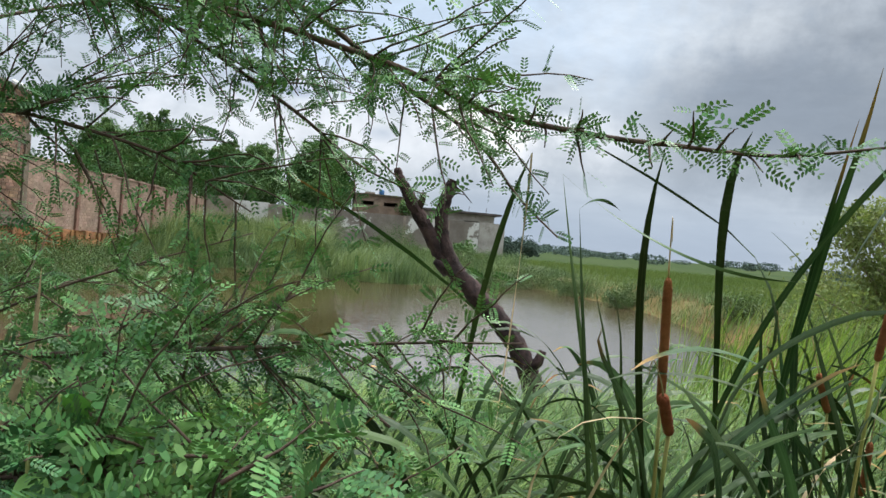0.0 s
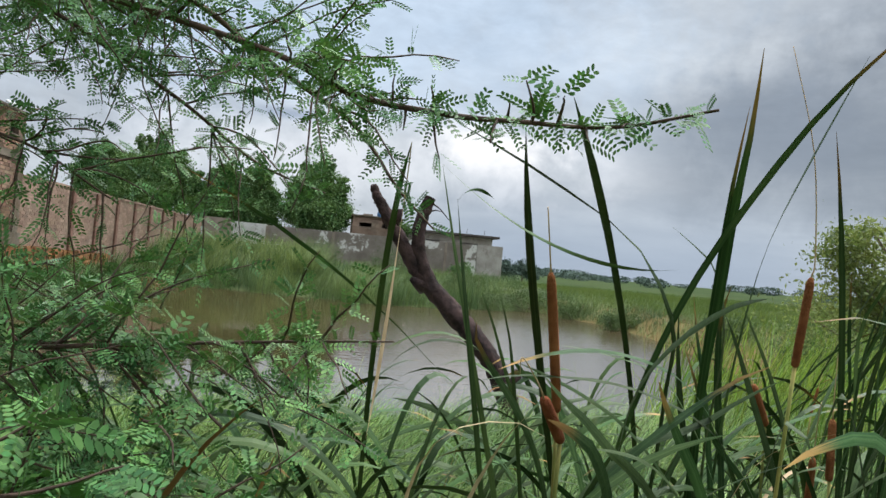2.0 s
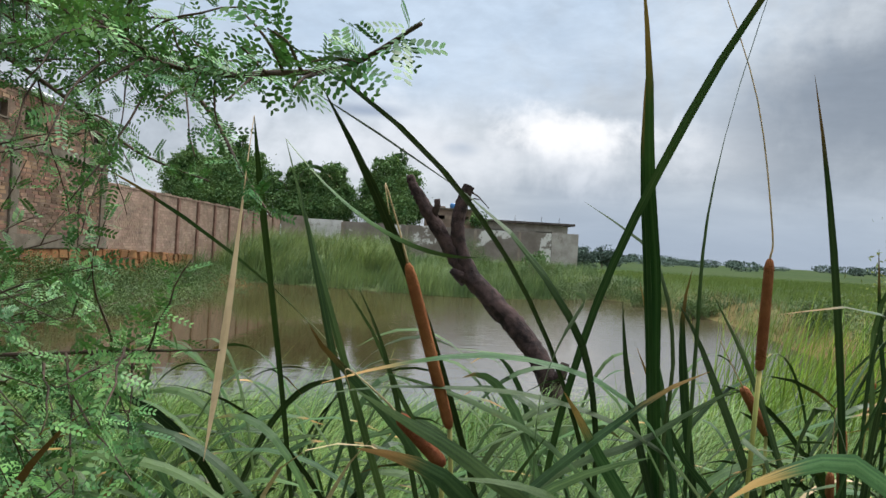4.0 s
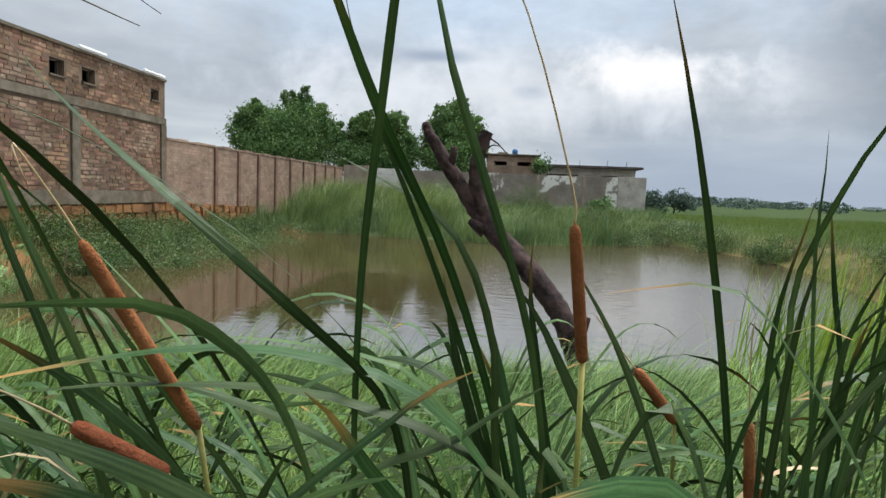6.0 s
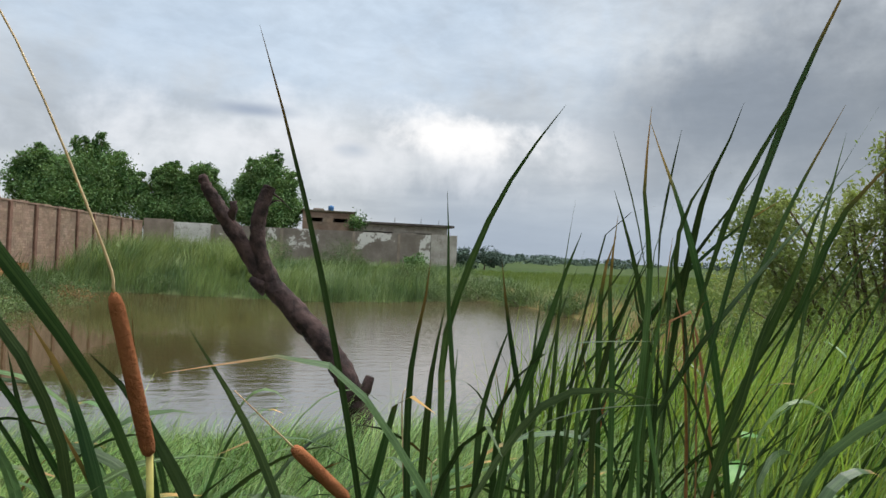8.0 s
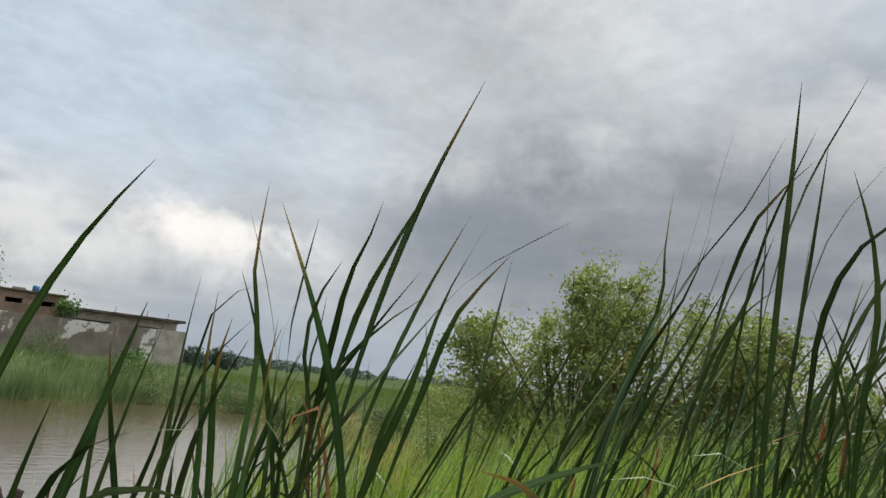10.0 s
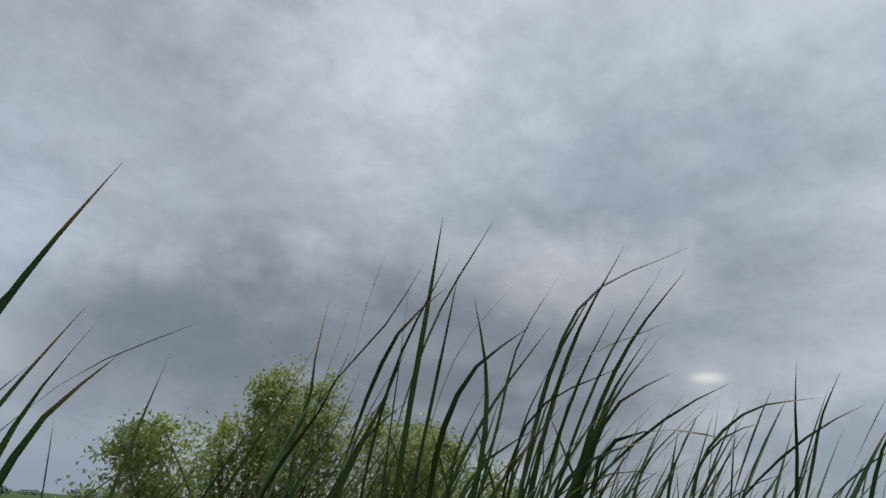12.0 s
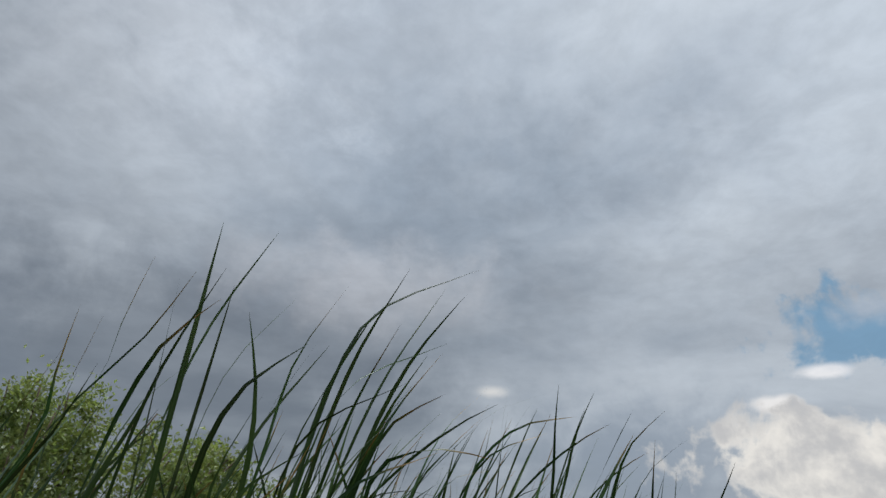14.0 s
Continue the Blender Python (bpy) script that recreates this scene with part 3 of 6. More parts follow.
FX = -8.67
HOLES = [(12.76, 13.23, 3.74, 4.06), (13.83, 14.31, 3.75, 4.06), (16.78, 17.20, 3.80, 4.07), (10.4, 10.87, 3.74, 4.06)]
house = tagged(holder("brick_building", FX, 12.0, 0.6), "unfinished red brick building with concrete bands and small vents", "building")
hx, hy, hz = FX, 12.0, 0.6


def house_part(name, me, label=""):
    return part(name, me, house, label, (-hx, -hy, -hz))


house_part("wall", slab_with_holes("wall", FX - 0.02, FX - 0.23, 5.0, 17.53, 0.4, 4.34, HOLES, JOINT), "dark mortar of the brick wall")
house_part("side_wall", boxes("side_wall", [(-15.0, FX - 0.24, 17.30, 17.53, 0.4, 4.34), (-15.0, FX - 0.24, 5.0, 5.23, 0.4, 4.34), (-15.23, -15.0, 5.0, 17.53, 0.4, 4.34)], DARK))
house_part("footing", box("footing", FX - 0.2, FX + 0.05, 5.0, 17.5, 0.3, 1.115, FOOTING, 0.01), "orange earth and stone footing")
house_part("roof", box("roof", -15.23, FX + 0.03, 4.95, 17.56, 4.342, 4.42, CONCRETE, 0.015), "thin concrete roof edge")
house_part("band", box("band", FX - 0.02, FX + 0.035, 5.0, 17.53, 3.20, 3.38, CONCRETE, 0.01), "grey concrete band")
house_part("plinth", box("plinth", FX - 0.02, FX + 0.10, 5.0, 17.56, 1.12, 1.43, CONCRETE, 0.02), "rendered grey plinth")
for y0, y1 in ((9.35, 9.63), (13.41, 13.69), (17.27, 17.55)):
    house_part("column", box("column", FX - 0.02, FX + 0.03, y0, y1, 1.432, 3.198, CONCRETE, 0.01), "grey concrete column")
for y0, y1, z in ((13.56, 14.55, 4.44), (16.2, 17.28, 4.44)):
    v, f = tube([(FX + 0.10, y0, z), (FX + 0.10, y0 + 0.02, z), (FX + 0.10, y1 - 0.02, z), (FX + 0.10, y1, z)], [0.030, 0.034, 0.034, 0.030], 10)
    house_part("pipe", mesh_of("pipe", v, f, PIPE, True), "white plastic pipe on the roof edge")
for a, b, c, d in HOLES:
    rim = [(FX - 0.20, FX - 0.15, a, a + 0.03, c, d), (FX - 0.20, FX - 0.15, b - 0.03, b, c, d), (FX - 0.20, FX - 0.15, a + 0.03, b - 0.03, d - 0.03, d), (FX - 0.20, FX - 0.15, a + 0.03, b - 0.03, c, c + 0.03)]
    win = house_part("window", boxes("window", rim, SLAB), "small square vent opening")
    part("sill", box("sill", FX - 0.10, FX + 0.03, a - 0.03, b + 0.03, c - 0.045, c - 0.005, CONCRETE, 0.006), win)

# rough orange footing stones, of uneven height and width
rng = np.random.default_rng(5)
for low_z, high_z in ((0.40, 0.66), (0.66, 0.90), (0.90, 1.115)):
    y = 6.6 + rng.uniform(0, 0.3)
    while y < 23.0:
        w = rng.uniform(0.24, 0.62)
        on = FX if y < 17.4 else FX + 0.093 * (min(y, 20.5) - 17.5) + 0.044 * max(y - 20.5, 0.0)
        drop = 0.0 if y < 17.4 else 0.035 * (y - 17.4)
        stone = box("footing_stone", on - 0.15, on + rng.uniform(0.055, 0.115), y, y + w - 0.006, low_z - 0.02 - drop, high_z - drop - rng.uniform(0.0, 0.02), FOOTING, 0.022)
        for q in stone.vertices:
            q.co += Vector(rng.uniform(-0.028, 0.028, 3)) * (0.3 if q.co.z > 1.08 else 1.0)
        house_part("footing_stone", stone)
        y += w

# brick courses of the facade
single, rest = [], []
course, long = 0.0862, 0.236
z, k = 1.436, 0
while z < 4.33:
    y = 5.05 - (0.118 if k % 2 else 0.0)
    while y < 17.28:
        y1 = min(y + long * 0.92, 17.27)
        y0 = max(y, 5.02)
        blocked = (3.13 < z < 3.39) or in_hole(y0, y1, z, z + 0.074, HOLES)
        blocked = blocked or any(y1 > c0 and y0 < c1 for c0, c1 in ((9.35, 9.63), (13.41, 13.69))) and z < 3.2
        if y1 - y0 > 0.05 and not blocked:
            out = rng.uniform(0.001, 0.016)
            sag = 0.007 * math.sin(0.9 * y0 + 1.7 * k) + rng.uniform(-0.005, 0.005)
            (single if 14.0 < y0 < 16.4 and z < 3.1 and y1 - y0 > 0.18 and len(single) < 290 else rest).append((FX - 0.03, FX - 0.02 + out, y0 + rng.uniform(0, 0.012), y1, z + sag, z + sag + rng.uniform(0.060, 0.070)))
        y += long * rng.uniform(0.86, 1.12)
    z += course
    k += 1
BRICK_MESH = box("brick", -0.02, 0.0, 0.0, long * 0.92, 0.0, 0.066, BRICK_ONE, 0.006)
for x0, x1, y0, y1, z0, z1 in single:
    part("brick", BRICK_MESH, house, "", (x1 - hx, y0 - hy, z0 - hz))
tagged(house_part("brickwork", boxes("brickwork", rest, BRICK)), "weathered red brick courses", kind="stuff")


# ---- boundary walls ----
def wall_frame(name, a, b, label):
    turn = math.degrees(math.atan2(b[1] - a[1], b[0] - a[0]))
    return tagged(holder(name, a[0], a[1], 0.5, turn), label, "wall"), math.hypot(b[0] - a[0], b[1] - a[1])


# local axes: x along the wall, -y towards the pond, z from 0.5 m
fence, run = wall_frame("boundary_wall", (-8.65, 17.56), (-7.80, 36.75), "long pale brick boundary wall with red-brown piers")
part("core", box("core", 0.0, run - 0.02, 0.02, 0.23, 0.0, 2.33, MORTAR), fence)
part("coping", boxes("coping", [(i * 0.6 + 0.01, i * 0.6 + 0.59, -0.012, 0.25, 2.332, 2.385 + 0.02 * math.sin(i * 2.3)) for i in range(int(run / 0.6))], PALE_BRICK), fence, "worn brick coping")
piers = [2.92 + 1.80 * i for i in range(9)]
for p in piers:
    part("pier", box("pier", p, p + 0.19, -0.050, 0.02, 0.1, 2.33, PIER, 0.012), fence, "red-brown brick pier")
items, z, k = [], 0.45, 0
while z < 2.30:
    u = -0.118 * (k % 2)
    while u < run - 0.1:
        a, b = max(u, 0.01), min(u + 0.225, run - 0.03)
        if b - a > 0.05 and not any(b > p and a < p + 0.19 for p in piers):
            items.append((a, b, 0.0180 - rng.uniform(0, 0.005), 0.03, z, z + 0.073))
        u += 0.236
    z += 0.0862
    k += 1
tagged(part("brickwork", boxes("brickwork", items, PALE_BRICK), fence), "weathered pale brown brickwork", kind="stuff")

grey_wall, run2 = wall_frame("plaster_wall", (-7.80, 36.75), (9.06, 36.84), "flaking grey and white plastered boundary wall")
part("panel", box("panel", 0.01, 1.42, 0.0, 0.22, 0.0, 2.54, BLOCK, 0.02), grey_wall, "bare dull brown wall panel")
part("panel", box("panel", 1.43, 3.40, 0.0, 0.22, 0.0, 2.41, WHITEWASH, 0.02), grey_wall, "whitewashed wall panel")
for a, b, h in ((3.41, 7.0, 2.37), (7.01, 10.9, 2.38), (10.91, 13.45, 2.36), (13.46, 15.3, 2.38)):
    part("panel", box("panel", a, b, 0.0, 0.22, 0.0, h, PLASTER, 0.02), grey_wall, "stained grey plaster panel")
part("panel", box("panel", 15.31, run2, 0.0, 0.22, 0.0, 2.40, SHED_WALL, 0.02), grey_wall, "whitewashed end panel, worn at the foot")
for a in (1.36, 3.34, 6.94, 10.84, 13.38):
    part("pier", box("pier", a, a + 0.16, -0.04, 0.0, 0.0, 2.34, BLOCK, 0.015), grey_wall)


# ---- low buildings behind the wall ----
def vent_building():
    b = tagged(holder("flat_roofed_house", 1.8, 41.0, 0.8), "small flat-roofed plastered house with dark openings", "house")
    part("wall", boxes("wall", [(-1.5, 1.5, -1.8, -1.6, 0.0, 2.62), (-1.5, -1.1, -1.8, -1.6, 2.62, 2.86), (-0.35, 0.25, -1.8, -1.6, 2.62, 2.86), (1.1, 1.5, -1.8, -1.6, 2.62, 2.86), (-1.5, 1.5, -1.8, -1.6, 2.86, 3.2), (-1.5, -1.3, -1.59, 2.0, 0, 3.2), (1.3, 1.5, -1.59, 2.0, 0, 3.2), (-1.29, 1.29, 1.8, 2.0, 0, 3.2)], PALE_BRICK), b, "bare brown brick wall")
    part("roof", box("roof", -1.6, 1.6, -1.95, 2.1, 3.202, 3.30, CONCRETE, 0.02), b)
    part("parapet", box("parapet", -0.9, -0.3, -1.3, -0.8, 3.302, 3.44, BLOCK, 0.02), b)
    for x in (-0.72, 0.68):
        part("window", boxes("window", [(x - 0.36, x - 0.32, -1.7, -1.65, 2.62, 2.86), (x + 0.32, x + 0.36, -1.7, -1.65, 2.62, 2.86)], SLAB), b)


def long_shed():
    b = tagged(holder("long_shed", 6.1, 40.6, 0.8), "low pale shed with a dark flat roof slab", "shed")
    part("wall", boxes("wall", [(-2.8, 2.85, -1.5, -1.3, 0, 2.10), (-2.8, -2.3, -1.5, -1.3, 2.10, 2.22), (-0.5, 0.9, -1.5, -1.3, 2.10, 2.22), (1.9, 2.85, -1.5, -1.3, 2.10, 2.22), (-2.8, 2.85, -1.5, -1.3, 2.22, 2.62), (-2.8, -2.6, -1.29, 2.0, 0, 2.62), (2.65, 2.85, -1.29, 2.0, 0, 2.62), (-2.59, 2.64, 1.8, 2.0, 0, 2.62)], SHED_WALL), b, "pale whitewashed wall with slit openings")
    part("roof", box("roof", -3.1, 3.2, -1.95, 2.2, 2.622, 2.76, SLAB, 0.02), b, "dark overhanging roof slab")
    for x in (-2.2, -0.4, 1.2, 2.3):
        v, f = tube([(x, -1.5, 2.762), (x, -1.5, 2.95), (x + 0.02, -1.5, 3.1)], [0.016, 0.014, 0.012], 6)
        part("rebar", mesh_of("rebar", v, f, SLAB, True), b, "rusty bar standing from the roof")


vent_building()
long_shed()
v, f = tube([(0, 0, 0), (0, 0, 0.02), (0, 0, 0.14), (0, 0, 0.16), (0, 0, 0.30), (0, 0, 0.36), (0, 0, 0.38)], [0.15, 0.165, 0.165, 0.172, 0.165, 0.12, 0.06], 16)
drum = tagged(new("water_drum", mesh_of("water_drum", v, f, DRUM, True)), "small blue plastic water drum on the house roof", "drum")
drum.matrix_basis = pose(1.95, 40.2, 4.1)


# ---- trees ----
def clump_crown(rng, lobes, leaves, size, hollow=0.55):
    """Leaf centres spread over the shells of many small clumps inside a few lobes."""
    pts = []
    total = sum(l[3] * l[4] for l in lobes)
    for cx, cy, cz, rx, rz in lobes:
        share = int(leaves * rx * rz / total)
        m = max(14, int(share / 60))
        d = rng.normal(size=(m, 3))
        d /= np.linalg.norm(d, axis=1, keepdims=True)
        r = rng.uniform(hollow, 1.0, m)[:, None]
        centres = np.array((cx, cy, cz)) + d * r * np.array((rx, rx, rz))
        who = rng.integers(0, m, share)
        spread = rng.uniform(0.09, 0.27, m)[who][:, None] * rx * (1.0 if hollow > 0.5 else 1.5)
        pts.append(centres[who] + rng.normal(size=(share, 3)) * spread * np.array((1, 1, 0.75)))
    return np.concatenate(pts)


def tree(name, x, y, height, lobes, leaves, size, material, label, category, seed, trunk_r=0.13, bark=LIVE_BARK, stems=1, hang_down=0.2, long=1.6):
    rng = np.random.default_rng(seed)
    z0 = float(ground_height(x, y)) - 0.05
    t = tagged(holder(name, x, y, z0), label, category)
    fork = height * (0.35 if stems == 1 else 0.12)
    if stems == 1:
        v, f = tube(spline([(0, 0, 0), (0.05, 0.02, fork * 0.5), (0.0, 0.05, fork), (0.05, 0, height * 0.7)], 4), list(np.linspace(trunk_r, trunk_r * 0.4, 13)), 9, 0.06, seed)
        part("trunk", mesh_of("trunk", v, f, bark, True), t)
    for lx, ly, lz, rx, rz in lobes:
        for k in range(3 if stems == 1 else stems):
            a = rng.uniform(0, 2 * math.pi)
            start = (0.02 * k, 0, fork) if stems == 1 else (rng.uniform(-0.3, 0.3) + lx * 0.2, rng.uniform(-0.3, 0.3) + ly * 0.2, 0.0)
            end = (lx + math.cos(a) * rx * 0.75, ly + math.sin(a) * rx * 0.75, lz + rng.uniform(-0.2, 0.8) * rz)
            mid = tuple(0.5 * (p + q) + rng.uniform(-0.15, 0.15) for p, q in zip(start, end))
            pts = spline([start, mid, end], 5)
            v, f = tube(pts, list(np.linspace(trunk_r * 0.45, 0.012, len(pts))), 6, 0.05, seed + k)
            part("limb", mesh_of("limb", v, f, bark, True), t)
    c = clump_crown(rng, lobes, leaves, size, 0.55 if stems == 1 else 0.45)
    v, f = leaf_cards(c, size, rng, long, hang_down)
    tagged(part("crown", mesh_of("crown", v, f, material), t), kind="stuff")
    return t


DENSE = "dense dark green broadleaf tree behind the wall"
tree("broadleaf_tree", -12.0, 41.5, 7.2, [(-3.2, 0, 4.3, 1.1, 1.2), (-3.3, 0, 5.4, 0.45, 0.7), (-2.3, 0, 5.2, 0.9, 1.0), (-2.6, 0, 6.1, 0.35, 0.55), (-0.4, 0, 6.6, 0.4, 0.65), (-2.1, 0, 3.7, 1.2, 1.2), (-0.9, 0.1, 4.9, 1.1, 1.1), (0.4, 0.2, 5.7, 1.0, 1.0), (1.0, 0, 4.8, 1.3, 1.3), (2.2, 0, 4.2, 0.9, 1.0), (0, 0, 3.3, 2.9, 1.2), (-0.2, -0.6, 4.3, 1.7, 1.4), (-1.6, 0, 5.3, 0.45, 0.7), (0.6, 0, 6.7, 0.40, 0.7), (1.7, 0, 5.7, 0.45, 0.7), (-2.9, 0, 4.1, 0.5, 0.6), (2.9, 0, 4.7, 0.4, 0.6)], 88000, 0.088, TREE_LEAF, DENSE, "tree", 11)
tree("broadleaf_tree", -7.8, 42.0, 6.0, [(0.1, 0, 5.0, 0.7, 0.9), (-0.6, 0, 3.9, 0.8, 0.9), (0.6, 0, 4.1, 0.8, 0.9), (0.0, 0, 2.9, 1.6, 1.0), (-0.5, 0, 5.0, 0.35, 0.6), (0.5, 0, 5.4, 0.35, 0.6)], 33000, 0.088, TREE_LEAF, DENSE, "tree", 12)
tree("broadleaf_tree", -5.7, 41.7, 6.0, [(0, 0, 5.1, 0.75, 0.9), (-0.6, 0, 4.1, 0.8, 0.9), (0.7, 0, 3.9, 0.8, 0.9), (-0.2, 0, 2.9, 1.7, 1.0), (0.5, 0, 5.2, 0.4, 0.6), (-0.9, 0, 4.8, 0.35, 0.5)], 33000, 0.088, TREE_LEAF, DENSE, "tree", 13)
tree("broadleaf_tree", -1.9, 41.0, 7.2, [(-0.2, 0, 5.6, 0.9, 0.95), (0.8, 0, 4.7, 0.95, 1.1), (-1.0, 0, 4.5, 0.9, 1.1), (1.3, 0, 3.6, 0.8, 1.1), (-0.9, 0, 3.3, 1.3, 1.1), (0.1, -0.5, 3.1, 1.8, 1.2), (0.1, -0.3, 4.6, 1.2, 1.2), (-0.9, 0, 5.7, 0.4, 0.7), (0.5, 0, 6.3, 0.4, 0.6), (1.5, 0, 5.1, 0.4, 0.6)], 54000, 0.088, TREE_LEAF, DENSE, "tree", 14)
def with_plumes(lobes, n, seed):
    """Adds narrow upright plumes all over the top of a few broad lobes."""
    rr = random.Random(seed)
    out = list(lobes)
    for k in range(n):
        cx, cy, cz, rx, rz = lobes[k % len(lobes)]
        a, up = rr.uniform(0, 6.28), rr.uniform(0.1, 1.0)
        side = math.sqrt(1 - up * up) * rx * 0.95
        tall = rr.uniform(0.40, 0.65)
        out.append((cx + math.cos(a) * side, cy + math.sin(a) * side, cz + up * rz + 0.12, tall * rr.uniform(0.55, 0.8), tall))
    return out


BUSH_LOBES = [(0.2, 0.1, 1.95, 0.95, 0.75), (1.5, -1.6, 1.75, 0.8, 0.7), (0.35, -0.15, 2.40, 0.70, 0.75), (-0.75, 0.65, 1.9, 0.75, 0.70), (1.15, -1.1, 2.05, 0.80, 0.75), (-1.2, 1.2, 1.1, 0.8, 0.7), (0.4, 0.0, 1.4, 1.3, 0.9), (1.9, -2.1, 1.5, 0.9, 0.85), (0.3, -0.6, 0.6, 1.5, 0.7), (2.3, -2.8, 0.9, 0.9, 0.8)]
tree("feathery_bush", 7.9, 7.2, 3.6, with_plumes(BUSH_LOBES, 34, 5), 60000, 0.033, BUSH_LEAF, "airy yellow-green bush growing on the pond bank", "bush", 21, 0.045, LIVE_BARK, 2, -0.25, 2.4)
tree("wall_shrub", 6.4, 35.6, 1.3, [(0, 0, 0.55, 0.65, 0.5)], 1600, 0.09, TREE_LEAF, "small dark shrub growing at the wall", "shrub", 31, 0.03, LIVE_BARK, 3)
tree("dead_brush", -6.3, 21.4, 0.9, [(0, 0, 0.45, 0.55, 0.35), (0.5, 0.2, 0.3, 0.45, 0.25)], 2600, 0.035, STRAW, "heap of dry brown brush on the bank", "brush", 91, 0.015, LIVE_BARK, 4)
SHRUB = "low green shrub on the overgrown pond bank"
for k, (sx, sy, wide, tall) in enumerate([(-6.6, 12.6, 0.7, 0.42), (-6.4, 14.6, 0.8, 0.50), (-6.7, 16.8, 0.9, 0.55), (-6.2, 19.2, 0.8, 0.45), (2.4, 33.5, 0.9, 0.75), (-1.4, 35.2, 1.0, 0.85), (7.9, 22.6, 0.7, 0.45), (8.3, 19.0, 0.6, 0.40), (7.2, 25.0, 0.9, 0.5), (4.9, 27.0, 0.8, 0.55)]):
    tree("bank_shrub", sx, sy, tall * 2.2, [(0, 0, tall, wide, tall), (wide * 0.7, 0.2, tall * 0.7, wide * 0.6, tall * 0.7), (-wide * 0.7, -0.2, tall * 0.75, wide * 0.65, tall * 0.7)], 6600, 0.029, WEED, SHRUB, "shrub", 60 + k, 0.02, LIVE_BARK, 3)

for x, y, s, k in ((-7.7, 12.6, 0.5, 61), (-7.6, 14.2, 0.6, 62), (-7.9, 16.0, 0.45, 63), (-7.2, 11.2, 0.5, 64), (-7.8, 18.4, 0.5, 65), (-7.0, 22.5, 0.6, 66), (-4.8, 24.6, 0.5, 67), (5.2, 24.0, 0.6, 68), (8.2, 13.2, 0.5, 69), (7.9, 10.6, 0.55, 70), (-8.25, 11.6, 0.52, 71), (-8.2, 13.3, 0.60, 72), (-8.25, 15.1, 0.50, 73), (-8.2, 16.8, 0.58, 74), (-8.1, 19.6, 0.55, 75), (-7.9, 21.3, 0.5, 76)):
    tree("weed_clump", x, y, s * 1.6, [(0, 0, s * 0.7, s, s * 0.6), (s * 0.7, s * 0.3, s * 0.5, s * 0.7, s * 0.45)], 5000, 0.027, WEED, "dark green weeds growing on the bank", "weeds", k, 0.012, LIVE_BARK, 4)
rng = np.random.default_rng(44)
c = rng.normal(size=(700, 3)) * (0.28, 0.2, 0.25) + (3.4, 38.6, 3.45)
v, f = leaf_cards(c, 0.08, rng)
tagged(new("roof_shrub", mesh_of("roof_shrub", v, f, TREE_LEAF)), "small shrub sprouting between the roofs", "shrub", kind="stuff")

# the far row of trees along the field
pts, sizes = [], []
for k in range(230):
    a = radians(rng.uniform(8, 150))
    d = rng.uniform(110, 420)
    h = rng.uniform(1.1, 2.3) * (d / 240 + 0.45)
    w = h * rng.uniform(0.7, 2.2)
    n = 520
    q = rng.normal(size=(n, 3))
    q /= np.linalg.norm(q, axis=1, keepdims=True)
    q *= rng.uniform(0.6, 1.05, (n, 1))
    pts.append(np.stack([d * math.sin(a) + q[:, 0] * w, d * math.cos(a) + q[:, 1] * w, 0.6 + h * 0.48 + q[:, 2] * h * 0.5], -1))
    sizes.append(np.full(n, h * 0.15))
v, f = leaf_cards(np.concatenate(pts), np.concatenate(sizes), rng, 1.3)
tagged(new("distant_woods", mesh_of("distant_woods", v, f, HAZED_LEAF)), "hazy row of trees beyond the field", "woods", kind="stuff")
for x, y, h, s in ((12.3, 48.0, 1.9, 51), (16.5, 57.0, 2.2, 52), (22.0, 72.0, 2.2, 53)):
    tree("field_tree", x, y, h, [(0, 0, h * 0.55, h * 0.42, h * 0.38), (h * 0.3, 0, h * 0.4, h * 0.3, h * 0.3)], 3000, 0.10, HAZED_LEAF, "round dark tree at the edge of the field", "tree", s, 0.09)
tree("field_tree", 26.0, -1.6, 2.2, [(0, 0.6, 0.9, 1.3, 0.8), (0, -0.9, 0.8, 1.2, 0.8)], 5000, 0.07, HAZED_LEAF, "low dark bush standing in the field", "bush", 57, 0.07)


